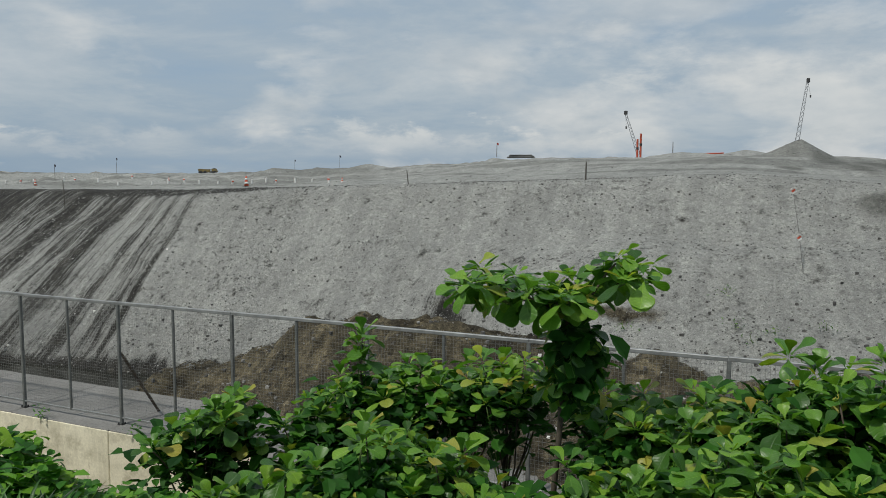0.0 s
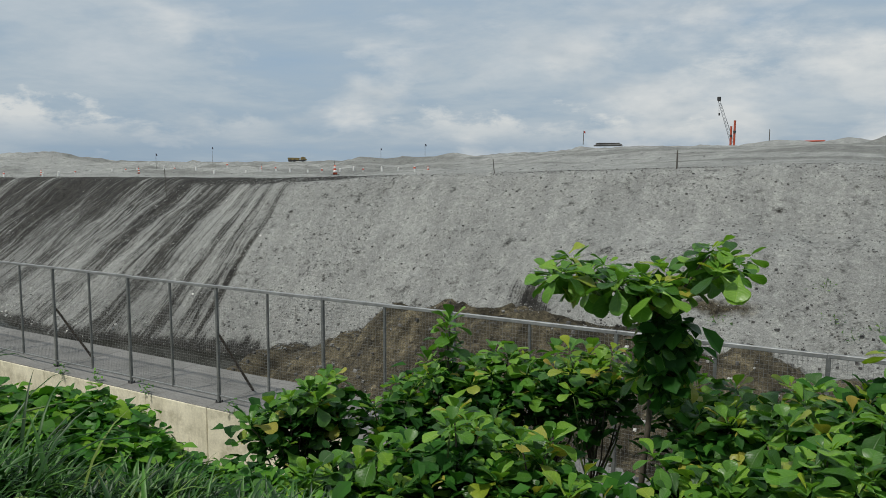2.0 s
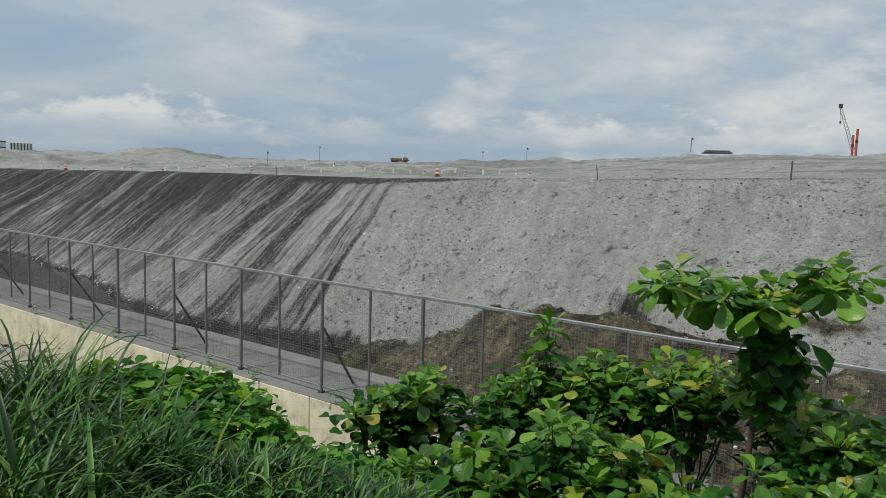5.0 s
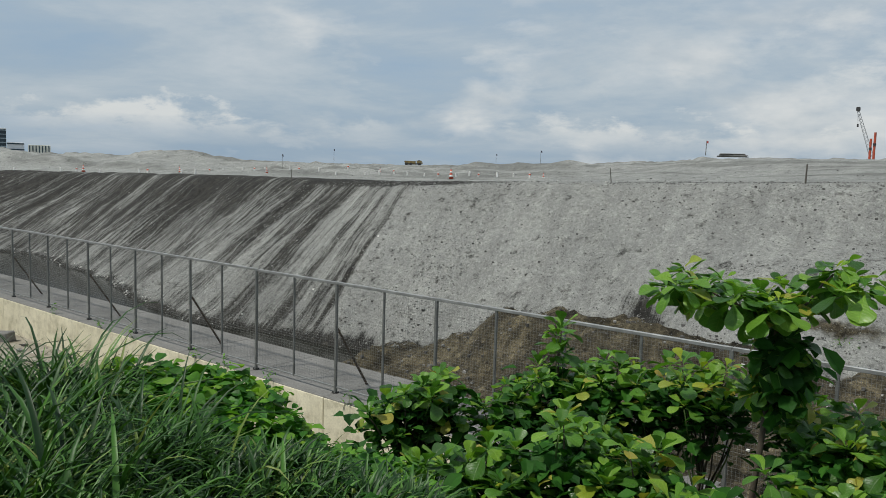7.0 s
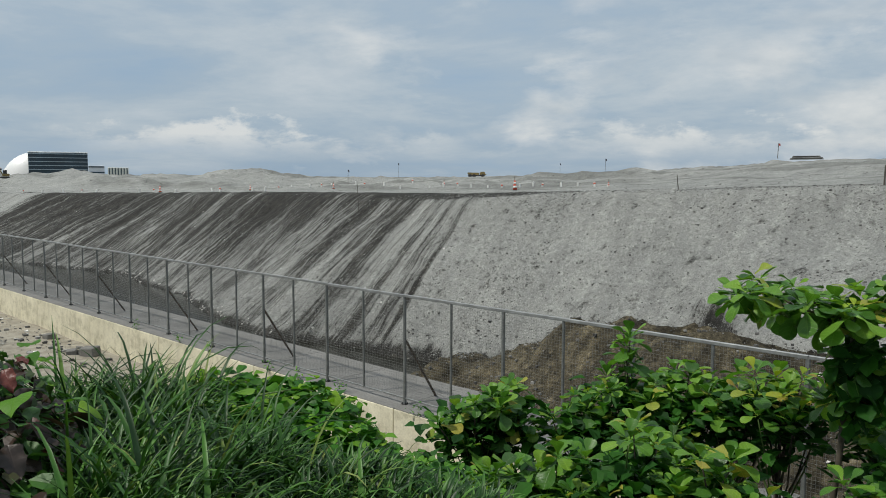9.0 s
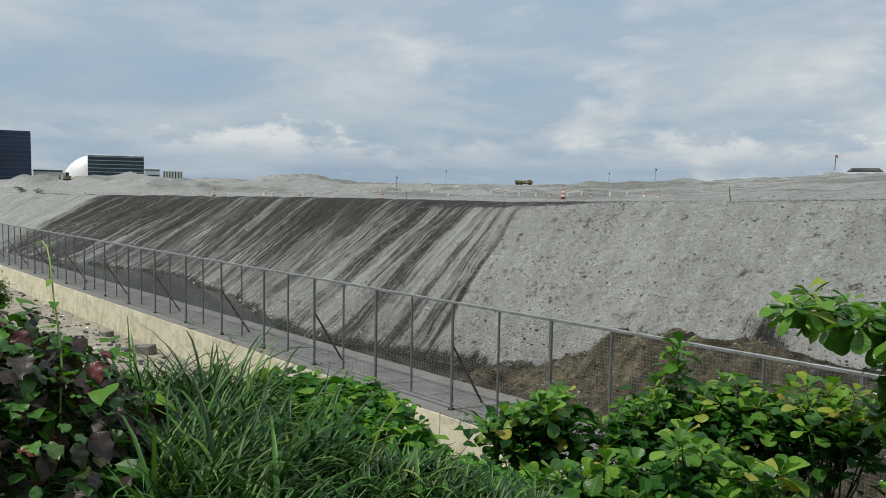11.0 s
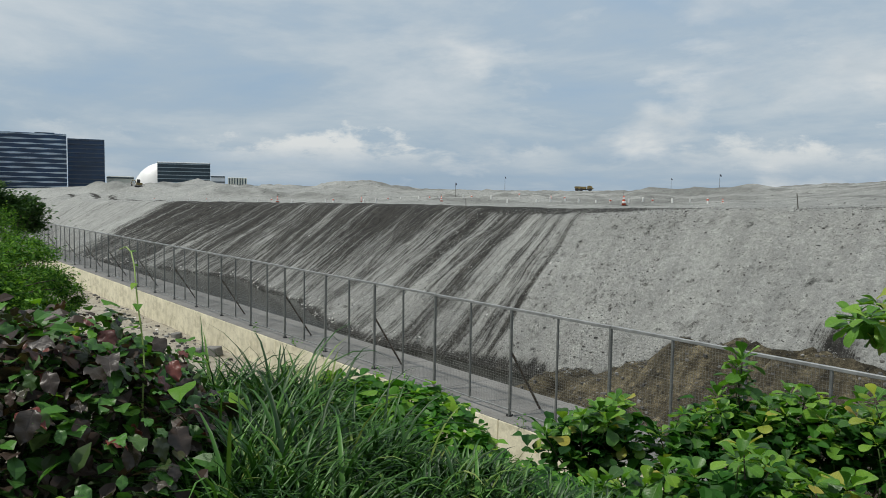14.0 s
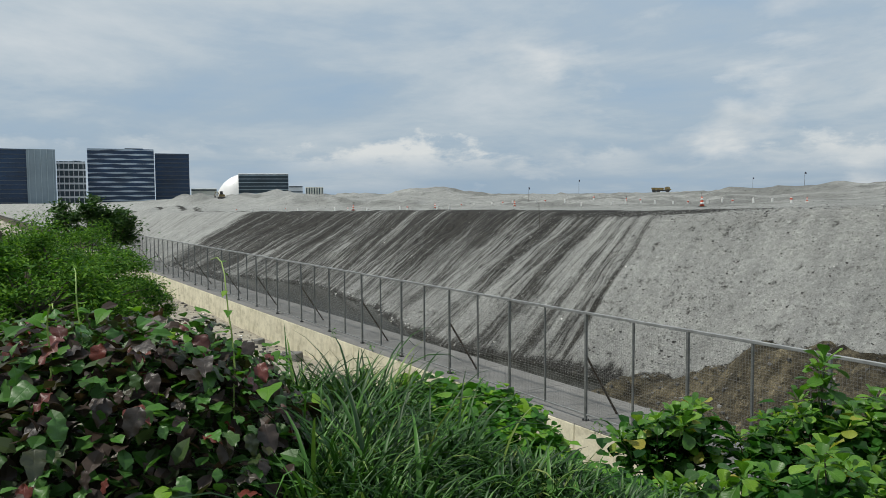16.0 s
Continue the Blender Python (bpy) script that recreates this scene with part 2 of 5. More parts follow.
def ground_mat():
    m = Mat("gravelly_ground", 0.95, spec=0.2)
    grain = m.noise(15, 7, 0.78)
    mid = m.noise(2.2, 6, 0.62)
    big = m.noise(0.22, 5, 0.55)
    grey = m.mix(0.5, m.ramp(mid, [(0.36, (0.255, 0.258, 0.246)), (0.64, (0.335, 0.338, 0.323))]), m.ramp(grain, [(0.32, (0.17, 0.172, 0.163)), (0.44, (0.33, 0.333, 0.317)), (0.66, (0.48, 0.484, 0.46))]))
    grey = m.mix(0.5, grey, m.mix(1.0, grey, m.ramp(big, [(0.3, (0.82, 0.82, 0.82)), (0.7, (1.06, 1.06, 1.05))]), "MULTIPLY"))
    cells = m.node("ShaderNodeTexVoronoi")
    cells.inputs["Scale"].default_value = 15.0
    m.link(m.coords((1, 1, 1)), cells.inputs["Vector"])
    tone = m.node("ShaderNodeSeparateColor")
    m.link(cells.outputs["Color"], tone.inputs[0])
    clod = m.node("ShaderNodeTexVoronoi")
    clod.inputs["Scale"].default_value = 4.2
    m.link(m.coords((1, 1, 1)), clod.inputs["Vector"])
    tone2 = m.node("ShaderNodeSeparateColor")
    m.link(clod.outputs["Color"], tone2.inputs[0])
    pebbles = m.ramp(tone.outputs[0], [(0.0, (0.35, 0.35, 0.35)), (1.0, (1.5, 1.5, 1.47)), (0.07, (0.82, 0.82, 0.82)), (0.85, (1.12, 1.12, 1.1))])
    lumps = m.ramp(tone2.outputs[1], [(0.0, (0.6, 0.6, 0.6)), (1.0, (1.5, 1.48, 1.42)), (0.25, (0.85, 0.85, 0.85)), (0.8, (1.1, 1.1, 1.08))])
    grey = m.mix(0.42, grey, m.mix(1.0, grey, pebbles, "MULTIPLY"))
    fine = m.noise(38, 4, 0.75)
    sand = m.ramp(fine, [(0.36, (0.45, 0.45, 0.45)), (0.64, (1.5, 1.5, 1.47)), (0.5, (1.0, 1.0, 1.0))])
    grey = m.mix(0.45, grey, m.mix(1.0, grey, sand, "MULTIPLY"))
    runs = m.ramp(m.noise(1.0, 6, 0.65, (1.9, 0.3, 0.3)), [(0.36, (0.82, 0.825, 0.825)), (0.64, (1.05, 1.055, 1.045))])
    grey = m.mix(1.0, grey, runs, "MULTIPLY")
    # damp streaks that run down the tipped face
    warp = m.noise(0.5, 3, 0.5, (1.0, 0.35, 0.35))
    streak_a = m.noise(1.0, 8, 0.7, (0.95, 0.06, 0.05))
    streak_b = m.noise(1.0, 7, 0.8, (5.5, 0.3, 0.2))
    s = m.math("ADD", m.math("MULTIPLY", streak_a, 0.48), m.math("MULTIPLY", streak_b, 0.52))
    s = m.math("ADD", s, m.math("MULTIPLY", m.math("SUBTRACT", warp, 0.5), 0.05))
    wet = m.attr("damp")
    f = m.math("ADD", m.math("MULTIPLY", m.math("SUBTRACT", s, 0.5), 11.0), m.math("MULTIPLY", m.math("SUBTRACT", wet, 0.5), 2.6))
    f = m.math("ADD", f, m.math("MULTIPLY", m.math("SUBTRACT", grain, 0.5), 3.6))
    f = m.math("ADD", f, m.math("MULTIPLY", m.math("SUBTRACT", fine, 0.5), 2.4))
    f = m.math("ADD", f, m.math("MULTIPLY", m.math("SUBTRACT", mid, 0.5), 1.3))
    f = m.math("ADD", f, 0.36, True)
    f = m.math("MULTIPLY", f, m.math("MULTIPLY", wet, 3.0, True), True)
    dark = m.mix(0.5, m.ramp(mid, [(0.3, (0.02, 0.0195, 0.018)), (0.7, (0.052, 0.05, 0.045))]), m.ramp(grain, [(0.35, (0.014, 0.0135, 0.0125)), (0.68, (0.075, 0.072, 0.065))]))
    dark = m.mix(0.8, dark, m.mix(1.0, dark, m.mix(1.0, lumps, pebbles, "MULTIPLY"), "MULTIPLY"))
    c = m.mix(f, m.mix(0.12, grey, m.mix(1.0, grey, lumps, "MULTIPLY")), dark)
    soil = m.mix(0.5, m.ramp(mid, [(0.35, (0.062, 0.056, 0.042)), (0.65, (0.20, 0.184, 0.142))]), m.ramp(grain, [(0.36, (0.05, 0.045, 0.035)), (0.55, (0.15, 0.138, 0.106)), (0.68, (0.44, 0.415, 0.36))]))
    soil = m.mix(0.75, soil, m.mix(1.0, soil, m.ramp(m.noise(0.9, 7, 0.7, (1.0, 0.6, 1.0)), [(0.38, (0.5, 0.5, 0.5)), (0.5, (1.0, 0.98, 0.93)), (0.64, (1.55, 1.52, 1.45))]), "MULTIPLY"))
    rill = m.ramp(m.noise(1.0, 6, 0.7, (3.0, 0.55, 0.55)), [(0.38, (0.45, 0.45, 0.45)), (0.62, (1.7, 1.7, 1.68))])
    soil = m.mix(0.8, soil, m.mix(1.0, soil, rill, "MULTIPLY"))
    soil = m.mix(0.9, soil, m.mix(1.0, soil, lumps, "MULTIPLY"))
    soil = m.mix(0.9, soil, m.mix(1.0, soil, m.mix(1.0, pebbles, sand, "MULTIPLY"), "MULTIPLY"))
    soil = m.mix(1.0, soil, (0.57, 0.54, 0.485), "MULTIPLY")
    g = m.math("ADD", m.math("MULTIPLY", m.math("SUBTRACT", m.noise(1.6, 6, 0.65), 0.5), 1.2), m.attr("soil"))
    g = m.math("MULTIPLY", m.math("SUBTRACT", g, 0.35), 4.0, True)
    c = m.mix(g, c, soil)
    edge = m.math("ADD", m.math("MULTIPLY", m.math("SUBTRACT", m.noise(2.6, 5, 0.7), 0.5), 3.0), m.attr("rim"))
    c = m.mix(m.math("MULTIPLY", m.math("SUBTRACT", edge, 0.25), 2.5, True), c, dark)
    # darkens the grey: painted shade of flank, hollows and far heaps, plus ruts
    shade_rut_fac = m.math("MULTIPLY", m.attr("shade_ruts"), m.math("ADD", m.noise(1.4, 5, 0.65), 0.45), True)
    c = m.mix(m.math("MULTIPLY", shade_rut_fac, 0.95), c, m.mix(1.0, c, (0.36, 0.36, 0.345), "MULTIPLY"))
    dirt = m.ramp(mid, [(0.3, (0.27, 0.245, 0.195)), (0.7, (0.47, 0.435, 0.355))])
    c = m.mix(m.attr("dirt"), c, dirt)
    m.color(c)
    h = m.math("ADD", m.math("MULTIPLY", grain, 0.7), m.math("MULTIPLY", m.noise(3.2, 6, 0.65), 0.6))
    h = m.math("ADD", h, m.math("MULTIPLY", fine, 0.35))
    h = m.math("ADD", h, m.math("MULTIPLY", m.math("MULTIPLY", clod.outputs["Distance"], tone2.outputs[0]), -0.4))
    m.bump(h, 0.9, 0.10)
    return m.mat


GROUND = ground_mat()


def concrete_mat(name, lo, hi, streaks=True):
    m = Mat(name, 0.9, spec=0.25)
    c = m.mix(0.5, m.ramp(m.noise(0.9, 6, 0.6), [(0.3, lo), (0.7, hi)]), m.ramp(m.noise(24, 4), [(0.25, lo), (0.75, hi)]))
    if streaks:
        run = m.noise(1.0, 6, 0.7, (2.6, 2.6, 0.5))
        patch = m.ramp(m.noise(2.4, 7, 0.72), [(0.36, (0.68, 0.67, 0.63)), (0.5, (1.0, 1.0, 1.0)), (0.66, (1.12, 1.12, 1.1))])
        c = m.mix(0.85, c, m.mix(1.0, c, patch, "MULTIPLY"))
        rusty = m.noise(1.0, 5, 0.75, (7.0, 7.0, 1.6))
        c = m.mix(m.math("MULTIPLY", m.math("SUBTRACT", rusty, 0.62), 6.0, True), c, (lo[0] * 0.55, lo[1] * 0.42, lo[2] * 0.36))
        c = m.mix(m.math("MULTIPLY", m.math("SUBTRACT", run, 0.53), 2.4, True), c, (lo[0] * 0.62, lo[1] * 0.6, lo[2] * 0.55))
    m.color(c)
    m.bump(m.noise(18, 5), 0.25, 0.01)
    return m.mat


WALL = concrete_mat("cast_concrete", (0.50, 0.465, 0.345), (0.80, 0.755, 0.59))
SLAB = concrete_mat("walkway_concrete", (0.085, 0.084, 0.078), (0.27, 0.265, 0.25), False)
STEEL = worn("galvanised_steel", (0.27, 0.28, 0.275), 0.5, 0.35, 0.3, 6.0)
# darker than the rails' steel
POSTS = worn("post_steel", (0.175, 0.185, 0.178), 0.55, 0.3, 0.35, 6.0)
WIRE = worn("wire", (0.22, 0.225, 0.218), 0.55, 0.2, 0.2, 8.0)
RUST = worn("rusty_strut", (0.10, 0.075, 0.055), 0.8, 0.1, 0.5, 8.0)
ORANGE = worn("cone_orange", (0.62, 0.09, 0.035), 0.6, 0, 0.3, 6.0)
WHITE = worn("white_sleeve", (0.75, 0.74, 0.71), 0.6, 0, 0.2, 6.0)
BLACK = worn("black_rubber", (0.03, 0.03, 0.03), 0.8, 0, 0.3, 6.0)
TIMBER = worn("grey_timber", (0.10, 0.09, 0.075), 0.9, 0, 0.4, 5.0)
FLAG = worn("faded_red_cloth", (0.38, 0.06, 0.05), 0.9, 0, 0.3, 5.0)
GREYED = worn("dusty_timber", (0.22, 0.215, 0.20), 0.9, 0, 0.5, 2.0)
NAVY = worn("dark_cloth", (0.06, 0.065, 0.09), 0.9, 0, 0.3, 5.0)
ROCK = Mat("dark_stone", 0.9)
ROCK.color(ROCK.mix(0.2, ROCK.ramp(ROCK.island(), [(0.0, (0.035, 0.034, 0.033)), (0.6, (0.10, 0.098, 0.093)), (0.9, (0.34, 0.335, 0.315))]), ROCK.ramp(ROCK.noise(12, 4), [(0.3, (0.05, 0.048, 0.044)), (0.7, (0.22, 0.21, 0.19))])))
ROCK = ROCK.mat
CLOD = Mat("grey_clod", 0.95)
CLOD.color(CLOD.mix(0.3, CLOD.ramp(CLOD.island(), [(0.0, (0.05, 0.05, 0.047)), (0.55, (0.17, 0.172, 0.16)), (0.9, (0.40, 0.40, 0.375))]), CLOD.ramp(CLOD.noise(12, 4), [(0.3, (0.12, 0.12, 0.11)), (0.7, (0.42, 0.42, 0.39))])))
CLOD = CLOD.mat
BIT = Mat("pale_litter", 0.8)
BIT.color(BIT.ramp(BIT.island(), [(0.0, (0.25, 0.24, 0.22)), (0.5, (0.55, 0.54, 0.5)), (0.9, (0.75, 0.74, 0.7))]))
BIT = BIT.mat
WATER = Mat("muddy_water", 0.12, spec=0.5)
WATER.color(WATER.ramp(WATER.noise(0.5, 4), [(0.3, (0.010, 0.011, 0.009)), (0.7, (0.026, 0.026, 0.021))]))
WATER.bump(WATER.noise(5.0, 4, 0.6, (1.0, 1.6, 1.0)), 0.05, 0.02)
WATER.b.inputs["IOR"].default_value = 1.30
WATER = WATER.mat
BARK = worn("grey_bark", (0.085, 0.07, 0.05), 0.9, 0, 0.45, 9.0, 0.4)
GREEN_STEM = worn("green_stem", (0.10, 0.16, 0.04), 0.6, 0, 0.3, 9.0)
SHOOT = worn("pale_shoot", (0.26, 0.36, 0.09), 0.5, 0, 0.2, 9.0)
LEAF = leaf_mat("broad_leaf", [(0.0, (0.034, 0.095, 0.018)), (0.3, (0.064, 0.175, 0.024)), (0.62, (0.112, 0.265, 0.032)), (0.9, (0.195, 0.36, 0.042)), (0.992, (0.36, 0.33, 0.06))], 0.36, 0.34, veins=0.026, vein_mix=0.4, spec=0.42)
WARM = leaf_mat("yellowing_leaf", [(0.0, (0.09, 0.19, 0.02)), (0.4, (0.20, 0.30, 0.025)), (0.75, (0.36, 0.40, 0.04)), (0.95, (0.34, 0.27, 0.05))], 0.45, 0.38, veins=0.026)
YOUNG = leaf_mat("young_leaf", [(0.0, (0.12, 0.28, 0.02)), (0.6, (0.22, 0.40, 0.03)), (0.9, (0.36, 0.46, 0.05))], 0.4, 0.4, veins=0.02)
# darker copy of broad_leaf, with the shade between leaves painted into its colour
LEAF_SHADED = leaf_mat("broad_leaf_shaded", [(0.0, (0.012, 0.05, 0.01)), (0.6, (0.025, 0.10, 0.014)), (0.95, (0.05, 0.17, 0.02))], 0.6, by="island", spec=0.15)
VINE = leaf_mat("vine_leaf", [(0.0, (0.025, 0.10, 0.012)), (0.6, (0.055, 0.20, 0.02)), (0.92, (0.14, 0.33, 0.03))], 0.5, by="island")
VINE_ONE = leaf_mat("vine_leaf_single", [(0.0, (0.035, 0.12, 0.012)), (0.6, (0.085, 0.24, 0.018)), (0.92, (0.21, 0.38, 0.03))], 0.5, veins=0.02)
GRASS = leaf_mat("grass_blade", [(0.0, (0.008, 0.031, 0.006)), (0.5, (0.027, 0.09, 0.013)), (0.9, (0.075, 0.195, 0.028)), (0.997, (0.20, 0.25, 0.07))], 0.45, 0.14, "island", spec=0.32)
RED = leaf_mat("bronze_leaf", [(0.0, (0.034, 0.028, 0.022)), (0.24, (0.05, 0.035, 0.028)), (0.40, (0.055, 0.07, 0.034)), (0.54, (0.05, 0.13, 0.028)), (0.74, (0.065, 0.19, 0.025)), (0.84, (0.06, 0.04, 0.028)), (0.92, (0.10, 0.026, 0.022)), (0.98, (0.17, 0.042, 0.03))], 0.42, 0.2, veins=0.018, vein_mix=0.10, spec=0.5)
RED_STUFF = leaf_mat("bronze_leaf_inner", [(0.0, (0.032, 0.022, 0.018)), (0.4, (0.055, 0.036, 0.028)), (0.6, (0.04, 0.11, 0.022)), (0.95, (0.07, 0.19, 0.03))], 0.45, 0.25, "island")
ACACIA = leaf_mat("feathery_leaf", [(0.0, (0.02, 0.07, 0.01)), (0.5, (0.058, 0.155, 0.018)), (0.95, (0.15, 0.29, 0.035))], 0.7, 0.28, "island", spec=0.15)
DARKTREE = leaf_mat("dark_tree_leaf", [(0.0, (0.018, 0.05, 0.012)), (0.6, (0.035, 0.09, 0.02)), (0.95, (0.06, 0.13, 0.025))], 0.6, 0.25, "island")

# ---------------------------------------------------------------- the ground
TOE_X = (-75, -57, -53, -45, -39, -28.5, -22.3, -19, -15, -12, -6, 0, 20)
TOE_Y = (12, 11.6, 12.1, 14.3, 15.6, 14.1, 12.2, 12.2, 12.9, 13.0, 12.6, 12.0, 12.0)
LIP_X = (-75, -66, -47, -40, -30, -23, -18, -15, -10, 0, 20)
LIP_Y = (18.5, 18.8, 21.8, 21.4, 20.3, 18.8, 17.4, 16.5, 16.7, 17.3, 17.5)
AZ = (60, 84, 87, 90, 93, 100, 107, 110, 116, 120, 124, 129, 138, 142, 153, 163, 168, 171, 180)
SKYLINE = (0.9, 1.3, 1.5, 1.75, 1.72, 1.55, 1.5, 1.35, 1.0, 0.78, 0.6, 0.42, 0.33, 0.38, 0.42, 0.45, 0.22, 0.0, 0.0)
LIP_AZ = (60, 84, 93, 103, 116, 122, 128, 132, 138, 146, 157, 170, 180)
LIP_EL = (-0.6, -0.3, 0.40, 0.05, -0.35, -0.5, -0.66, -0.74, -0.7, -0.6, -0.67, -0.68, -0.7)
# low spoil mounds on the plateau: azimuth, distance, radius, height
MOUNDS = [(149.4, 75, 5.0, 0.75), (147, 78, 4.0, 0.35), (153.5, 84, 5, 0.2), (156, 70, 2.5, 0.5), (158.5, 78, 3, 0.5), (160.5, 90, 3, 0.6), (163, 95, 4, 0.65), (165.5, 84, 2.5, 0.6), (167.5, 90, 3, 0.65), (169, 100, 4, 0.7),
          (119.5, 55, 2.2, 0.2), (117, 52, 1.6, 0.2), (116, 56, 1.4, 0.2), (121.5, 60, 3, 0.15), (110.3, 58, 1.4, 0.4), (97, 50, 2.5, 0.25), (92.3, 50, 2, 0.22),
          (168.5, 128, 5.0, 1.0), (165.8, 106, 3.6, 0.8), (163.6, 90, 3.4, 0.6), (161.4, 82, 2.6, 0.5), (159.0, 76, 2.6, 0.5), (156.6, 68, 2.2, 0.42), (152.2, 62, 2.4, 0.38), (150.6, 58, 1.8, 0.3), (166.9, 112, 3.0, 0.7),
          (140, 48, 3, 0.22), (135, 46, 2.5, 0.2), (145, 44, 2.5, 0.22), (126, 60, 3, 0.3)]


def ground_z(x, y):
    """Height of the ground and its kinds of surface: damp, soil, dirt."""
    x, y = np.asarray(x, float), np.asarray(y, float)
    toe = np.interp(x, TOE_X, TOE_Y) + (fbm(x * 0.8, x * 0 + 3, 5, 3) - 0.5) * 0.7
    lip = np.interp(x, LIP_X, LIP_Y)
    toe_z = np.interp(x, (-12, -3), (-0.5, 0.7))
    face = toe_z + (y - toe) * (np.interp(x, (-12, -4), (3.6, 4.0)) - toe_z) / (lip - toe)
    # a bench part of the way up the older bank
    old = np.interp(x, (-7, -2), (0, 1))
    face = face + old * 0.35 * np.exp(-((y - 14.6) / 0.8) ** 2) - old * 0.25 * np.exp(-((y - 16.0) / 0.7) ** 2)
    d, az = np.hypot(x, y), np.degrees(np.arctan2(y, x))
    dl = lip / np.maximum(np.sin(np.radians(np.clip(az, 5, 175))), 0.08)
    el = np.interp(az, LIP_AZ, LIP_EL) + (np.interp(az, AZ, SKYLINE) - np.interp(az, LIP_AZ, LIP_EL)) * smooth01((d - dl) / np.interp(az, (100, 125), (22, 40)))
    far = np.minimum(d, 320) * np.tan(np.radians(el))
    plateau = 4.15 + np.where(d > 320, far * np.clip(1.6 - d / 540, -0.2, 1), far)
    rough = np.interp(y - lip, (0, 3, 9), (0.2, 0.3, 1.0))
    plateau = plateau + rough * (fbm(x * 0.35, y * 0.35, 11) - 0.5) * np.interp(d, (20, 45, 110, 170), (0.12, 0.4, 0.7, 0.2))
    plateau = plateau + rough * (fbm(x * 0.8, y * 0.8, 15, 4) - 0.5) * np.interp(d, (20, 38, 60, 110, 170), (0.15, 0.2, 0.75, 0.9, 0.15)) * np.interp(az, (95, 125), (0.45, 1))
    for a, r, w, h in MOUNDS:
        c = polar(a, r)
        q = np.hypot(x - c.x, y - c.y) / w
        plateau = plateau + h * np.clip(1.15 - q, 0, 1) * (0.8 + 0.4 * vn(x * 1.3, y * 1.3, 3))
    heap_c = polar(89.1, 38)
    q = np.hypot((x - heap_c.x) / 1.0, (y - heap_c.y))
    plateau = plateau + 0.80 * np.clip(1 - q / 1.75, 0, 1) ** 1.15
    for a, r, w, h in ((89.3, 33.5, 1.0, 0.35), (85.2, 27, 1.3, 0.4), (86.8, 31, 1.0, 0.25)):
        c = polar(a, r)
        plateau = plateau - h * np.exp(-((x - c.x) ** 2 + (y - c.y) ** 2) / w ** 2)
    k = 0.28
    hh = np.clip(0.5 + 0.5 * (plateau - face) / k, 0, 1)
    fill = plateau * (1 - hh) + face * hh - k * hh * (1 - hh)
    # dark spoil spread behind a lower, lighter lip
    band = smooth01((-12.0 - x) / 2.0) * smooth01((x + 25) / 5)
    fill = fill - 0.14 * band * (1 - smooth01((y - lip - 0.1) / 1.5)) * smooth01((y - lip + 1.6) / 1.2)
    berm = np.exp(-((y - lip - np.interp(x, (-20, -11), (0.9, 1.3))) / np.interp(x, (-20, -14, -11), (0.62, 0.5, 0.25))) ** 2) * band
    fill = fill + berm * 0.05 * (vn(x * 1.7, y * 1.7, 71) - 0.2)
    on_face = smooth01((y - toe + 0.3) / 0.8) * (1 - smooth01((y - lip - 0.3) / 1.2))
    # tipped streaks cut shallow runnels down the newer face
    new_bank = smooth01((-15.0 - x) / 0.5) * smooth01((x + 62) / 3)
    run = fbm(x * 1.3 + y * 0.05, x * 0 + 1.0, 21, 3) - 0.5
    loose = on_face * (1 - 0.7 * smooth01((y - lip + 1.3) / 1.1))
    fill = fill + loose * (new_bank * 0.30 * run + (fbm(x * 0.9, y * 0.9, 31) - 0.5) * 0.26 + (fbm(x * 3.1, y * 2.6, 33, 3) - 0.5) * 0.15)
    fill = fill - 0.35 * np.exp(-((x + 5.9) / 0.6) ** 2 - ((y - 13.8) / 0.4) ** 2)
    # dug brown soil heaped in front of the bank
    hx = np.interp(x, (-13.2, -11.6, -10.2, -9.2, -7.6, -5, -2, 1, 5), (-0.9, 0.25, 0.4, 1.0, 1.42, 1.36, 1.25, 1.1, 0.9))
    hx = hx + (fbm(x * 1.1, x * 0 + 9, 41, 3) - 0.5) * 0.25
    h0 = np.interp(x, (-9, -6), (-0.5, 0.0))
    heap = h0 + (hx - h0) * smooth01((y - np.interp(x, (-9, -6), (10.1, 9.6))) / 2.7) - 1.2 * np.clip(y - 13.0, 0, 9) + (fbm(x * 1.6, y * 1.6, 51, 5) - 0.5) * 0.85 * np.clip((y - 9.2) / 1.5, 0.12, 1)
    z = np.maximum(fill, heap)
    z = np.where(y < toe, np.maximum(np.where(fill < -0.62, -0.62, fill), heap), z)
    # our side: dirt strip along the wall, then the overgrown bank
    edge = np.interp(x, (-30, -12, -6.5, -4.5, 3), (-1.0, -0.4, 0.6, 2.0, 2.2))
    near = -1.0 + 3.35 * (1 - smooth01((y - edge) / np.interp(x, (-12, -4), (5.0, 4.6)))) + (fbm(x * 0.8, y * 0.8, 61) - 0.5) * 0.12
    beyond = smooth01((y - 8.9) / 0.25)
    z = near * (1 - beyond) + z * beyond
    damp = on_face * new_bank * np.interp(x, (-62, -52, -36, -27, -22, -15), (0.86, 0.76, 0.70, 0.60, 0.50, 0.43))
    damp = damp + on_face * new_bank * np.interp(x, (-40, -30, -22, -18), (0.2, 0.6, 0.55, -0.12)) * ((y - toe) / (lip - toe) - 0.55)
    for c, w, v in ((-15.35, 0.14, 0.32), (-15.75, 0.12, 0.2), (-16.9, 0.25, 0.28), (-18.6, 0.35, 0.3), (-21.5, 0.6, 0.2), (-25.5, 0.8, 0.16), (-30, 1.1, 0.2)):
        damp = damp + on_face * v * np.exp(-((x - c + (y - 15) * 0.03) / w) ** 2)
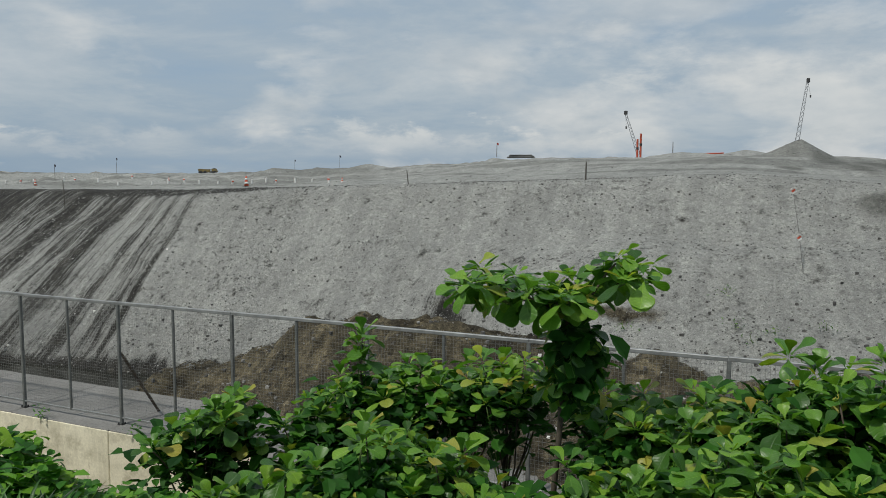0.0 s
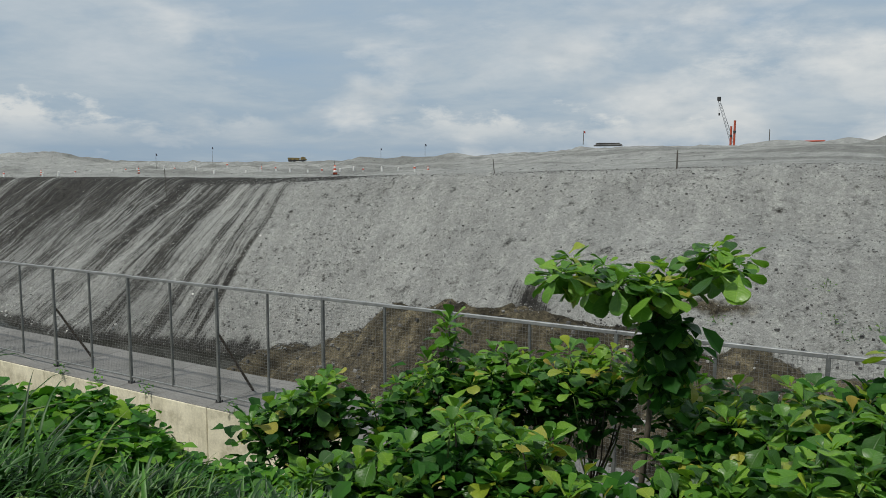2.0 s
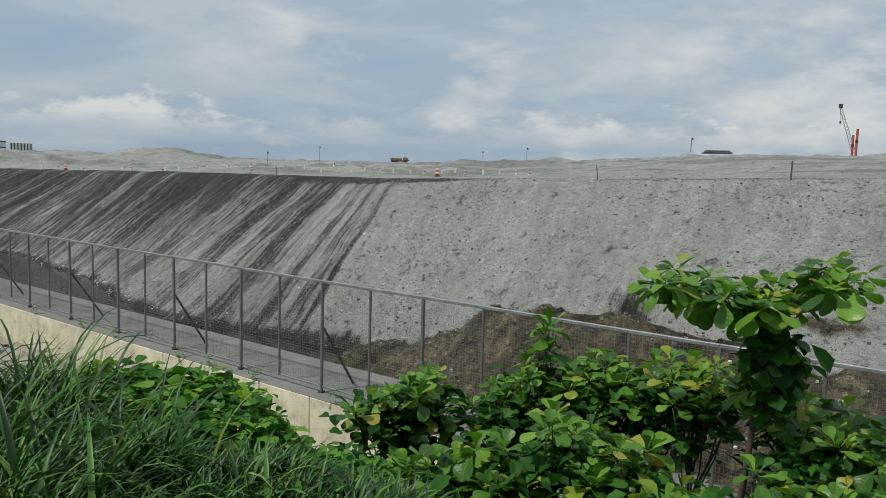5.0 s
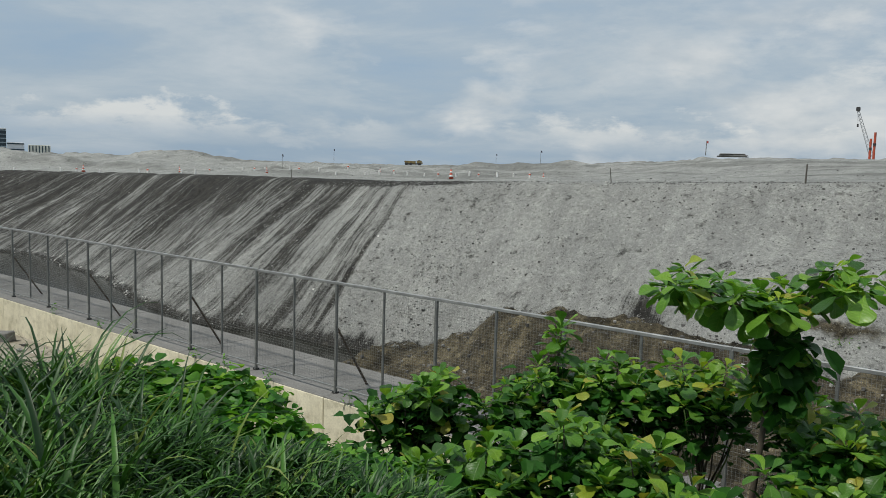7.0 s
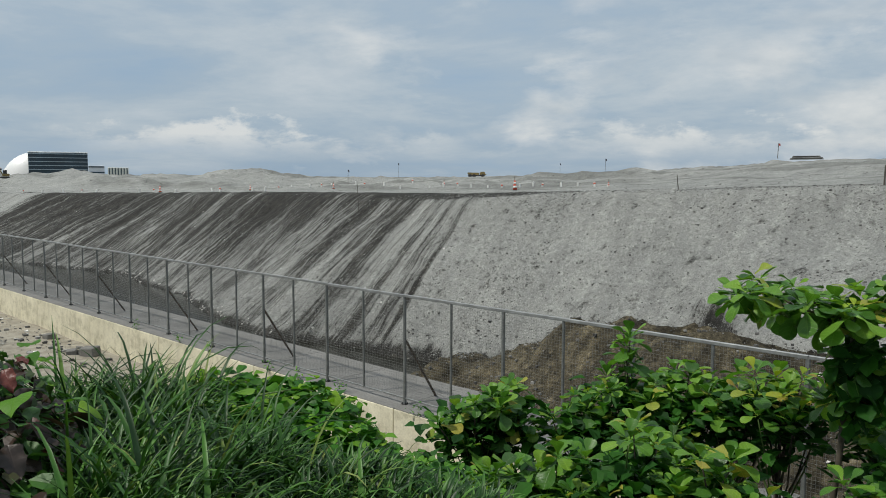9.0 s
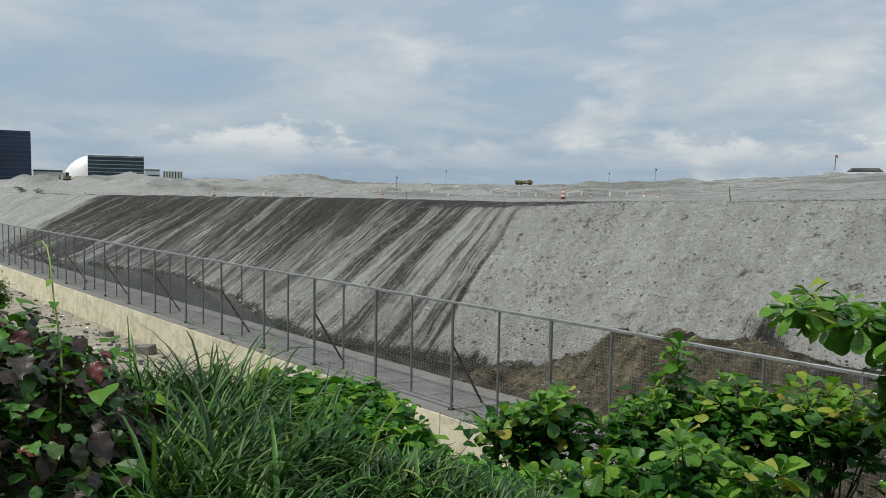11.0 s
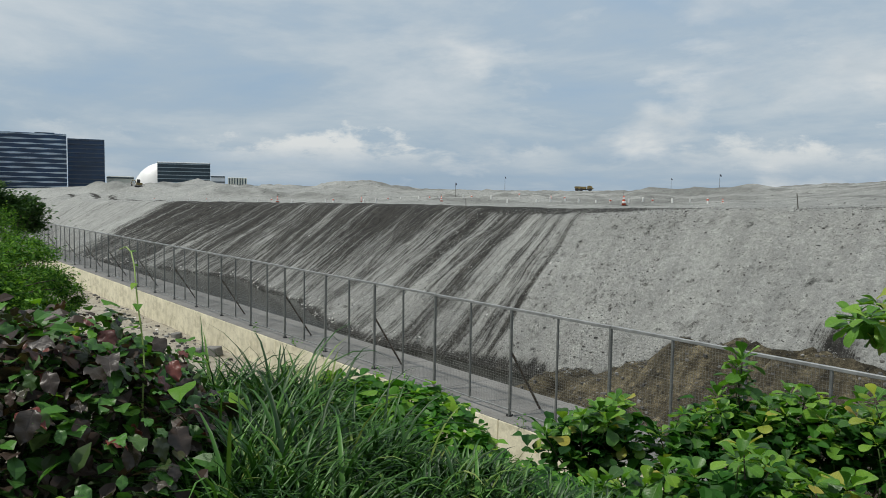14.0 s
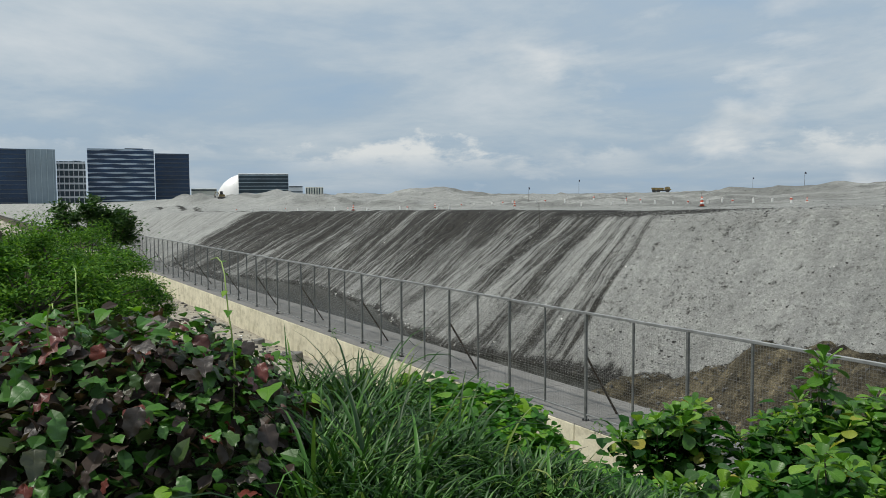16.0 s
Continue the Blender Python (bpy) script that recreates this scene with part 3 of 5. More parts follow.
    damp = np.maximum(damp, smooth01(berm * 2.2) * 1.15)
    damp = np.maximum(damp, smooth01((toe + 0.55 - y) / 0.5) * beyond * (x < -9))
    # shade painted on the heap's right flank and in the hollows
    shade_ruts = np.zeros_like(x)
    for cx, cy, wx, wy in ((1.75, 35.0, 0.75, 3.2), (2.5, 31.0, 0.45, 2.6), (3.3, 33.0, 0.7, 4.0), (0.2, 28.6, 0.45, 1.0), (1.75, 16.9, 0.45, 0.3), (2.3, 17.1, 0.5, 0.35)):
        shade_ruts = np.maximum(shade_ruts, np.exp(-(((x - cx + 0.12 * (y - cy) * (cy > 20)) / wx) ** 2 + ((y - cy) / wy) ** 2) ** 2))
    # patches of painted shade on the far heaps, then darker ruts
    heap_shade = smooth01((fbm(x * 0.16, y * 0.16, 81, 4) - 0.52) / 0.12) * smooth01((y - lip - 6) / 6) * smooth01((-14 - x) / 10)
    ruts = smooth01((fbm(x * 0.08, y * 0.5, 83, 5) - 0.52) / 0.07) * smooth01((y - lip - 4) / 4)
    shade_ruts = np.maximum(shade_ruts, np.maximum(0.6 * heap_shade, 0.55 * ruts))
    damp = np.maximum(damp, 0.24 * on_face * smooth01((-60 - x) / 4))
    far_band = smooth01((-60 - x) / 6) * smooth01((x + 140) / 8) * (0.55 + 0.65 * vn(x * 0.11, x * 0 + 2, 73))
    soil = smooth01((heap - fill + 0.12) / 0.25) * beyond * np.interp(x, (-1.5, 2.5), (1, 0.25))
    damp = np.maximum(damp, 0.9 * (1 - smooth01((y - 10.0) / 1.2)) * beyond * smooth01((x + 8) / 1.5))
    # dark patch over the dent in the bank, mixed through the same mask
    damp = np.maximum(damp, 1.1 * np.exp(-((x + 6.3 + (y - 14.1) * 0.6) / 0.45) ** 2 - ((y - 14.0) / 0.4) ** 2))
    soil = np.maximum(soil, 0.75 * np.exp(-((x + 2.6) / 1.0) ** 2 - ((y - 13.6) / 0.2) ** 2))
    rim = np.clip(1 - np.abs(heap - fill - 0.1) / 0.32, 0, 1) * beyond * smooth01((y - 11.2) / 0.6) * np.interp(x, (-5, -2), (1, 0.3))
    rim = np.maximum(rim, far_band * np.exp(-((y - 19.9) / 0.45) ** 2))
    return z, damp, soil, 1 - beyond, rim, shade_ruts


def gz(x, y):
    return float(ground_z(np.array([x]), np.array([y]))[0][0])


def steps(*spans):
    v = []
    for a, b, s in spans:
        v += list(np.arange(a, b - 1e-6, s))
    return np.array(v + [spans[-1][1]])


def build_ground():
    xs = np.concatenate([[-3500, -1800, -900, -500], steps((-320, -120, 20), (-120, -76, 1.0), (-76, -60, 0.5), (-60, -24, 0.3), (-24, 7, 0.16), (7, 20, 0.7), (20, 60, 4), (60, 200, 28)), [400, 900, 1800, 3500]])
    ys = np.concatenate([[-3500, -1800, -900, -400, -150, -60], steps((-25, -3, 2), (-3, 8.4, 0.4), (8.4, 24, 0.13), (24, 46, 0.5), (46, 110, 1.6), (110, 330, 10)), [420, 600, 1000, 1800, 3500]])
    X, Y = np.meshgrid(xs, ys)
    z, damp, soil, dirt, rim, shade_ruts = ground_z(X.ravel(), Y.ravel())
    n = len(xs)
    idx = np.arange(len(ys) * n).reshape(len(ys), n)
    quads = np.stack([idx[:-1, :-1], idx[:-1, 1:], idx[1:, 1:], idx[1:, :-1]], -1).reshape(-1, 4)
    me = bpy.data.meshes.new("ground")
    me.from_pydata(np.stack([X.ravel(), Y.ravel(), z], 1).tolist(), [], quads.tolist())
    for name, v in (("damp", damp), ("soil", soil), ("dirt", dirt), ("rim", rim), ("shade_ruts", shade_ruts)):
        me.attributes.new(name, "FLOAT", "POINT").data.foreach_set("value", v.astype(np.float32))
    me.materials.append(GROUND)
    me.shade_smooth()
    return tagged(new("ground", me), "grey gravelly fill bank with damp dark streaks and plateau", "ground", kind="structure")


build_ground()

# ---------------------------------------------------------------- wall, walkway, water
FENCE_Y, POST_X, PITCH = 9.12, -10.058, 1.1937
WEST, EAST = -76.0, 9.0


def build_wall():
    wall = thing("retaining_wall", (0, 0, 0), "low cream concrete retaining wall with stained face", "wall", kind="structure")
    bm = bmesh.new()
    box(bm, (PITCH * 4 - 0.012, 0.34, 1.48), (0, 0, -0.76), bevel=0.012)
    me = mesh_of("wall_panel", bm, WALL)
    n = int((EAST - WEST) / (PITCH * 4))
    for k in range(n + 1):
        piece("wall_panel", me, wall, pose(POST_X + PITCH * 4 * (k - 14) + PITCH * 2, 8.99, 0.0))
    walkway = thing("walkway", (0, 0, 0), "grey concrete walkway slabs behind the mesh fence", "walkway", kind="structure")
    bm = bmesh.new()
    box(bm, (PITCH * 2 - 0.015, 1.94, 0.5), (0, 0, -0.25), bevel=0.01)
    me = mesh_of("slab", bm, SLAB)
    for k in range(2 * n):
        piece("slab", me, walkway, pose(POST_X + PITCH * 2 * (k - 28) + PITCH, 9.80, 0.004 * math.sin(k * 2.3)))


build_wall()
bm = bmesh.new()
for a, b in zip(range(-80, -10, 5), range(-75, -5, 5)):
    vs = [bm.verts.new(p) for p in ((a, 10.7, -0.47), (b, 10.7, -0.47), (b, 18, -0.47), (a, 18, -0.47))]
    bm.faces.new(vs)
bmesh.ops.remove_doubles(bm, verts=bm.verts, dist=0.001)
tagged(part("water", bm, WATER), "shallow muddy ditch water at the foot of the bank", "water", kind="structure")


# ---------------------------------------------------------------- fence
def build_fence():
    fence = thing("fence", (0, FENCE_Y, 0), "grey galvanised steel fence with welded mesh panels", "fence")
    bm = bmesh.new()
    box(bm, (0.05, 0.05, 2.06), (0, 0, 1.03), bevel=0.006)
    main = mesh_of("post", bm, POSTS)
    bm = bmesh.new()
    box(bm, (0.11, 0.09, 0.014), (0, 0, 0.007))
    for sx in (-0.04, 0.04):
        for sy in (-0.032, 0.032):
            tube(bm, [(sx, sy, 0.01), (sx, sy, 0.04)], [0.012, 0.012], 6)
    plate = mesh_of("base_plate", bm, BLACK)
    bm = bmesh.new()
    box(bm, (0.038, 0.038, 1.96), (0, 0, 1.08), bevel=0.005)
    inter = mesh_of("post", bm, POSTS)
    bm = bmesh.new()
    tube(bm, [(0, 0.03, 1.25), (0.0, 0.85, 0.0)], [0.024, 0.024], 6)
    strut = mesh_of("brace", bm, RUST)
    bm = bmesh.new()
    box(bm, (PITCH * 2 - 0.006, 0.055, 0.05), (0, 0, 2.075), bevel=0.006)
    rail = mesh_of("top_rail", bm, STEEL)
    bm = bmesh.new()
    box(bm, (PITCH * 2 - 0.05, 0.03, 0.03), (0, 0, 0.12), bevel=0.004)
    low = mesh_of("bottom_rail", bm, STEEL)
    bm = bmesh.new()
    w = 0.003
    for k in range(1, 24):
        xx = -PITCH / 2 + PITCH * k / 24
        vs = [bm.verts.new(p) for p in ((xx - w / 2, 0, 0.12), (xx + w / 2, 0, 0.12), (xx + w / 2, 0, 2.05), (xx - w / 2, 0, 2.05))]
        bm.faces.new(vs)
        vs2 = [bm.verts.new(p) for p in ((xx, -w / 2, 0.12), (xx, w / 2, 0.12), (xx, w / 2, 2.05), (xx, -w / 2, 2.05))]
        bm.faces.new(vs2)
    for k in range(1, 38):
        zz = 0.12 + 1.93 * k / 38
        t = w * (1.9 if k in (13, 26) else 1.0)
        for dy, dz in ((0, t / 2), (t / 2, 0)):
            vs = [bm.verts.new(p) for p in ((-PITCH / 2, -dy + 0.004, zz - dz), (PITCH / 2, -dy + 0.004, zz - dz), (PITCH / 2, dy + 0.004, zz + dz), (-PITCH / 2, dy + 0.004, zz + dz))]
            bm.faces.new(vs)
    mesh = mesh_of("mesh_panel", bm, WIRE)
    for k in range(-54, 15):
        x = POST_X + PITCH * k
        if k % 2 == 0:
            p = piece("post", main, fence, pose(x, 0, 0, 0, 0.3 * math.sin(k * 1.7), 0))
            piece("base_plate", plate, p, pose(0, 0, 0.0))
            piece("top_rail", rail, fence, pose(x + PITCH, 0, 0.004 * math.sin(k)))
            piece("bottom_rail", low, fence, pose(x + PITCH, 0, 0))
        else:
            piece("post", inter, fence, pose(x, 0, 0, 0, 0.25 * math.sin(k * 2.1), 0))
        if k % 4 == 0:
            piece("brace", strut, fence, pose(x, 0, -0.03, 0, 0, 3 * math.sin(k)))
        piece("mesh_panel", mesh, fence, pose(x + PITCH / 2, -0.03, 0))


build_fence()


# ---------------------------------------------------------------- things on the plateau
def eye_z(d, el):
    return 4.15 + d * math.tan(radians(el))


def make_cone():
    cone = thing("traffic_cone", (0, 0, -50), "orange traffic cone with white sleeves and a thin rod", "traffic cone", "cones along the bank")
    bm = bmesh.new()
    box(bm, (0.30, 0.30, 0.035), (0, 0, 0.018), bevel=0.01)
    part("base", bm, BLACK, cone, "black rubber base")
    part("body", lathe(bmesh.new(), [(0.115, 0.035), (0.032, 0.50)]), ORANGE, cone, smooth=True)
    part("sleeve", lathe(bmesh.new(), [(0.103, 0.13), (0.084, 0.235)]), WHITE, cone, "white reflective sleeve", True)
    part("sleeve", lathe(bmesh.new(), [(0.070, 0.33), (0.053, 0.42)]), WHITE, cone, "white reflective sleeve", True)
    part("rod", tube(bmesh.new(), [(0, 0, 0.48), (0.01, 0, 0.72)], [0.012, 0.01]), TIMBER, cone, "thin dark rod")
    return cone


proto = make_cone()
CONES = [(154.31, 54), (148.11, 50), (142.07, 44), (133.83, 48), (128.48, 36), (121.63, 31)]
for k, (a, d) in enumerate(CONES):
    p = polar(a, d) + EYE_B
    z = gz(p.x, p.y)
    if k == 0:
        proto.matrix_basis = pose(p.x, p.y, z - 0.01) @ Matrix.Scale(0.85, 4)
    else:
        copy_thing(proto, pose(p.x, p.y, z - 0.01, 1.5 * math.sin(k * 3), 2 * math.sin(k * 5), k * 40) @ Matrix.Scale((0.85, 0.75, 0.75, 0.75, 1.1, 0.6)[k], 4))


def stake(az, d, h, lean, label, cloth=None, r=0.014, group="marker stakes", eye=Vector()):
    p = polar(az, d) + eye
    s = thing("marker_stake", (p.x, p.y, gz(p.x, p.y) - 0.05), label, "stake", group)
    top = Vector((lean * h, 0, h))
    part("pole", tube(bmesh.new(), [(0, 0, 0), top * 0.5, top], [r, r, r * 0.8]), TIMBER, s)
    if cloth:
        bm = bmesh.new()
        for k in range(4):
            for j in range(2):
                box(bm, (0.036, 0.01, 0.08), top + Vector((0.02 + 0.033 * k, 0.01 * math.sin(k * 1.9 + j), -0.04 - 0.076 * j - 0.015 * k)))
        part("flag", bm, cloth, s, "small faded flag")
    return s


stake(103.6, 18.0, 0.47, 0.02, "short dark wooden marker stake in gravel", r=0.019)
stake(116.86, 19.5, 0.42, -0.12, "thin leaning wooden marker stake in gravel", r=0.012)
stake(140.16, 29.0, 1.05, -0.05, "thin marker stake near the top of the streaked bank", r=0.014, eye=EYE_B)
stake(141.02, 58, 1.2, 0.0, "thin pole with a small dark flag", NAVY, 0.013, "flag poles", eye=EYE_B)
stake(137.3, 75, 1.6, 0.0, "thin pole with a small dark flag", NAVY, 0.013, "flag poles", eye=EYE_B)
stake(125.2, 80, 1.3, 0.0, "thin pole with a small dark flag", NAVY, 0.013, "flag poles", eye=EYE_B)
stake(121.9, 62, 1.1, 0.0, "thin pole with a small dark flag", NAVY, 0.013, "flag poles", eye=EYE_B)
stake(110.22, 58, 1.05, 0.02, "thin pole with a faded red flag on a mound", FLAG, 0.025, "flag poles")
stake(97.45, 60, 1.3, 0.0, "thin grey pole standing on the ridge", None, 0.03, "flag poles")


def ribbon_line():
    x, y = 0.36, 14.4
    s = thing("ribbon_marker", (x, y, gz(x, y) - 0.02), "thin leaning pale rod tied with red and white ribbons", "marker")
    tip = Vector((-0.22, 0.1, 1.47))
    part("rod", tube(bmesh.new(), [(0, 0, 0), tip * 0.5 + Vector((0.012, 0, 0)), tip], [0.006, 0.005, 0.004]), SLAB, s)
    for f in (0.97, 0.42):
        for k, mat in enumerate((WHITE, ORANGE, WHITE)):
            bm = bmesh.new()
            for j in range(3):
                box(bm, (0.026, 0.01, 0.03), tip * f + Vector((0.016 * j - 0.03 + 0.016 * k, -0.015 - 0.012 * k, 0.05 - 0.035 * k + 0.012 * j)), Euler((0.3 * j, 0.5 * k, 0.4)).to_matrix())
            part("ribbon", bm, mat, s, "red and white ribbon")


ribbon_line()


def low_posts():
    """A row of small pale marker posts far along the plateau."""
    bm = bmesh.new()
    box(bm, (0.08, 0.08, 0.26), (0, 0, 0.13), bevel=0.02)
    me = mesh_of("marker_post", bm, WHITE)
    bm = bmesh.new()
    box(bm, (0.085, 0.085, 0.08), (0, 0, 0.19), bevel=0.01)
    cap = mesh_of("band", bm, ORANGE)
    rnd = random.Random(4)
    for k in range(34):
        if k < 22:
            a = 123 + 25 * (k + rnd.uniform(-0.3, 0.3)) / 22
            p = polar(a, rnd.uniform(29, 33) / math.sin(radians(a)))
        else:
            x = -34 - 3.0 * (k - 22) + rnd.uniform(-1, 1)
            p = Vector((x, float(np.interp(x, LIP_X, LIP_Y)) + 0.9 + rnd.uniform(0, 0.8), 0))
        ob = new("marker_post", me)
        ob.matrix_basis = pose(p.x, p.y, gz(p.x, p.y) - 0.02, rnd.uniform(-8, 8), rnd.uniform(-8, 8), rnd.uniform(0, 90))
        tagged(ob, "small pale marker post on the gravel plateau", "marker post", "row of marker posts")
        if k % 3 == 0:
            piece("band", cap, ob, Matrix())


low_posts()

YELLOW = worn("machine_yellow", (0.20, 0.145, 0.05), 0.6, 0, 0.4, 1.2)
MACHINE_DARK = worn("machine_dark", (0.035, 0.035, 0.035), 0.7, 0, 0.4, 1.2)
REDPILE = worn("red_pile", (0.42, 0.075, 0.035), 0.7, 0, 0.35, 0.8)
LATTICE = worn("boom_steel", (0.24, 0.25, 0.26), 0.6, 0.2, 0.3, 0.8)


def dump_truck():
    d = 290
    p = polar(131.5, d)
    s = thing("dump_truck", (p.x, p.y, eye_z(d, 0.45)), "yellow articulated dump truck parked on the plateau", "truck", rz=41.5)
    bm = bmesh.new()
    box(bm, (6.4, 2.4, 0.5), (0, 0, 0.9), bevel=0.08)
    part("chassis", bm, MACHINE_DARK, s)
    bm = bmesh.new()
    box(bm, (1.9, 2.4, 1.1), (2.3, 0, 1.6), bevel=0.15)
    box(bm, (1.0, 2.0, 0.5), (3.2, 0, 1.25), bevel=0.1)
    part("cab", bm, YELLOW, s)
    bm = bmesh.new()
    vs = [(-3.4, 1.5), (-2.8, 0.95), (0.9, 1.05), (1.2, 1.9), (-3.3, 2.0)]
    side = [[bm.verts.new((x, yy, z)) for x, z in vs] for yy in (-1.3, 1.3)]
    bm.faces.new(side[0])
    bm.faces.new(side[1][::-1])
    for i in range(5):
        bm.faces.new((side[0][i], side[1][i], side[1][(i + 1) % 5], side[0][(i + 1) % 5]))
    part("dump_body", bm, YELLOW, s)
    bm = bmesh.new()
    box(bm, (1.0, 2.3, 0.45), (2.3, 0, 2.05), bevel=0.05)
    part("cab_window", bm, MACHINE_DARK, s)
    for x in (2.4, -0.9, -2.4):
        for yy in (-1.25, 1.25):
            bm = lathe(bmesh.new(), [(0.6, -0.25), (0.68, -0.15), (0.68, 0.15), (0.6, 0.25)], 18)
            bmesh.ops.rotate(bm, verts=bm.verts, matrix=Matrix.Rotation(math.pi / 2, 3, "X"))
            bmesh.ops.translate(bm, verts=bm.verts, vec=(x, yy, 0.66))
            part("wheel", bm, BLACK, s)


dump_truck()


def small_digger():
    at = Vector((-88.2, 24.9, 0))
    s = thing("excavator", (at.x, at.y, gz(at.x, at.y)), "small yellow excavator parked on the gravel plateau", "excavator", rz=72)
    s.matrix_basis = s.matrix_basis @ Matrix.Scale(0.7, 4)
    for y in (-0.42, 0.42):
        bm = bmesh.new()
        box(bm, (1.25, 0.22, 0.3), (0, y, 0.15), bevel=0.1)
        part("track", bm, BLACK, s, "black rubber track")
    bm = bmesh.new()
    box(bm, (0.95, 0.85, 0.38), (0.12, 0, 0.52), bevel=0.08)
    part("body", bm, YELLOW, s)
    bm = bmesh.new()
    box(bm, (0.5, 0.48, 0.55), (0.02, -0.15, 0.97), bevel=0.05)
    part("cab", bm, MACHINE_DARK, s, "dark glazed cab")
    part("boom", tube(bmesh.new(), [(-0.3, 0.15, 0.6), (-0.6, 0.15, 1.15), (-0.95, 0.15, 1.05)], [0.08, 0.075, 0.06]), YELLOW, s)
    part("arm", tube(bmesh.new(), [(-0.95, 0.15, 1.07), (-1.1, 0.15, 0.45)], [0.06, 0.05]), YELLOW, s)
    bm = bmesh.new()
    box(bm, (0.24, 0.4, 0.26), (-1.02, 0.15, 0.32), rot=Matrix.Rotation(0.4, 3, "Y"), bevel=0.05)
    part("bucket", bm, MACHINE_DARK, s)


small_digger()


def boom(bm, a, b, w0, w1, bays, r):
    a, b = Vector(a), Vector(b)
    q = (b - a).to_track_quat("Z", "Y")
    corner = lambda f, k: a.lerp(b, f) + q @ Vector(((1, 1, -1, -1)[k] * (w0 + (w1 - w0) * f) / 2, (1, -1, -1, 1)[k] * (w0 + (w1 - w0) * f) / 2, 0))
    for k in range(4):
        tube(bm, [corner(0, k), corner(1, k)], [r * 1.5, r], 5)
        for i in range(bays):
            tube(bm, [corner(i / bays, k), corner((i + 1) / bays, (k + 1) % 4)], [r * 0.7, r * 0.7], 4)
    return bm


def lattice_crane(az0, el0, az1, el1, d, label, cabin):
    base = polar(az0, d, eye_z(d, el0) - 2.5)
    tip = polar(az1, d, eye_z(d, el1))
    s = thing("crawler_crane", tuple(base), label, "crane", "cranes behind the ridge")
    v = tip - base
    part("boom", boom(bmesh.new(), (0, 0, 0), v, 1.1, 0.5, 16, 0.055), LATTICE, s, "grey lattice boom")
    bm = bmesh.new()
    box(bm, (0.9, 0.9, 1.1), v + Vector((0.1, 0, 0.1)), bevel=0.1)
    part("boom_head", bm, MACHINE_DARK, s, "dark sheave head")
    part("hoist_line", tube(bmesh.new(), [v, v + Vector((0.3 if v.x < 0 else 0.8, 0, -4.0))], [0.03, 0.03], 4), MACHINE_DARK, s)
    bm = bmesh.new()
    box(bm, (0.4, 0.4, 0.7), v + Vector((0.3 if v.x < 0 else 0.8, 0, -4.2)), bevel=0.05)
    part("hook_block", bm, MACHINE_DARK, s)
    bm = bmesh.new()
    box(bm, (5.0, 3.2, 2.4), (1.0, 0, -1.0), bevel=0.2)
    part("cabin", bm, cabin, s)
    bm = bmesh.new()
    for yy in (-1.7, 1.7):
        box(bm, (6.0, 0.9, 1.0), (1.0, yy, -2.6), bevel=0.3)
    part("tracks", bm, MACHINE_DARK, s)
    return s


lattice_crane(99.55, 1.7, 100.83, 4.95, 230, "grey lattice crane behind the gravel ridge", REDPILE)
lattice_crane(89.45, 2.3, 88.82, 6.75, 230, "tall grey lattice crane behind the spoil heap", YELLOW)
for a, e1, k in ((99.93, 3.06, 0), (99.70, 3.46, 1)):
    p = polar(a, 222, eye_z(222, 1.5) - 1.5)
    h = eye_z(222, e1) - p.z
    s = thing("steel_pile", tuple(p), "upright rust-red steel pile behind the ridge", "pile", "red piles")
    part("shaft", tube(bmesh.new(), [(0, 0, 0), (0, 0, h)], [0.29, 0.29], 12), REDPILE, s)
    part("collar", tube(bmesh.new(), [(0, 0, h * 0.62), (0, 0, h * 0.70)], [0.36, 0.36], 12), MACHINE_DARK, s, "dark collar")

p = polar(108.4, 62)
s = thing("plank_stack", (p.x, p.y, eye_z(62, 1.70)), "low dusty grey stack of timber on the ridge", "timber stack", rz=18.4)
for k in range(5):
    bm = bmesh.new()
    box(bm, (2.3 - 0.12 * k, 0.35, 0.05), (0.05 * math.sin(k * 4), 0.1 * math.cos(k * 2), 0.03 + 0.055 * k), bevel=0.01)
    part("plank", bm, GREYED, s)
p = polar(94.7, 60)
s = thing("pipe_length", (p.x, p.y, eye_z(60, 1.93)), "red pipe lying on the gravel ridge", "pipe", rz=8)
part("pipe_barrel", tube(bmesh.new(), [(-0.75, 0, 0), (0.75, 0, 0.03)], [0.06, 0.06], 10), REDPILE, s)

# ---------------------------------------------------------------- far buildings
GLASS_BLUE = worn("blue_glazing", (0.010, 0.038, 0.092), 0.25, 0.0, 0.4, 0.05, 0.0)
GLASS_DARK = worn("dark_glazing", (0.018, 0.042, 0.060), 0.3, 0.0, 0.4, 0.05, 0.0)
PALE = worn("pale_cladding", (0.64, 0.66, 0.68), 0.6, 0.0, 0.15, 0.05, 0.0)
HAZE = worn("blue_grey_cladding", (0.34, 0.41, 0.45), 0.5, 0.0, 0.25, 0.05, 0.0)
DOME_WHITE = worn("white_shell", (0.82, 0.82, 0.80), 0.4, 0.0, 0.08, 0.05, 0.0)
CREAM = worn("cream_render", (0.66, 0.66, 0.58), 0.7, 0.0, 0.15, 0.05, 0.0)


def frame_at(az_l, az_r, el_top, d):
    """Centre base, width, height and turn of a far block that spans two bearings."""
    c = polar((az_l + az_r) / 2, d, -1.0)
    w = 2 * d * math.tan(radians(abs(az_l - az_r)) / 2)
    return c, w, eye_z(d, el_top) + 1.0, (az_l + az_r) / 2 - 90


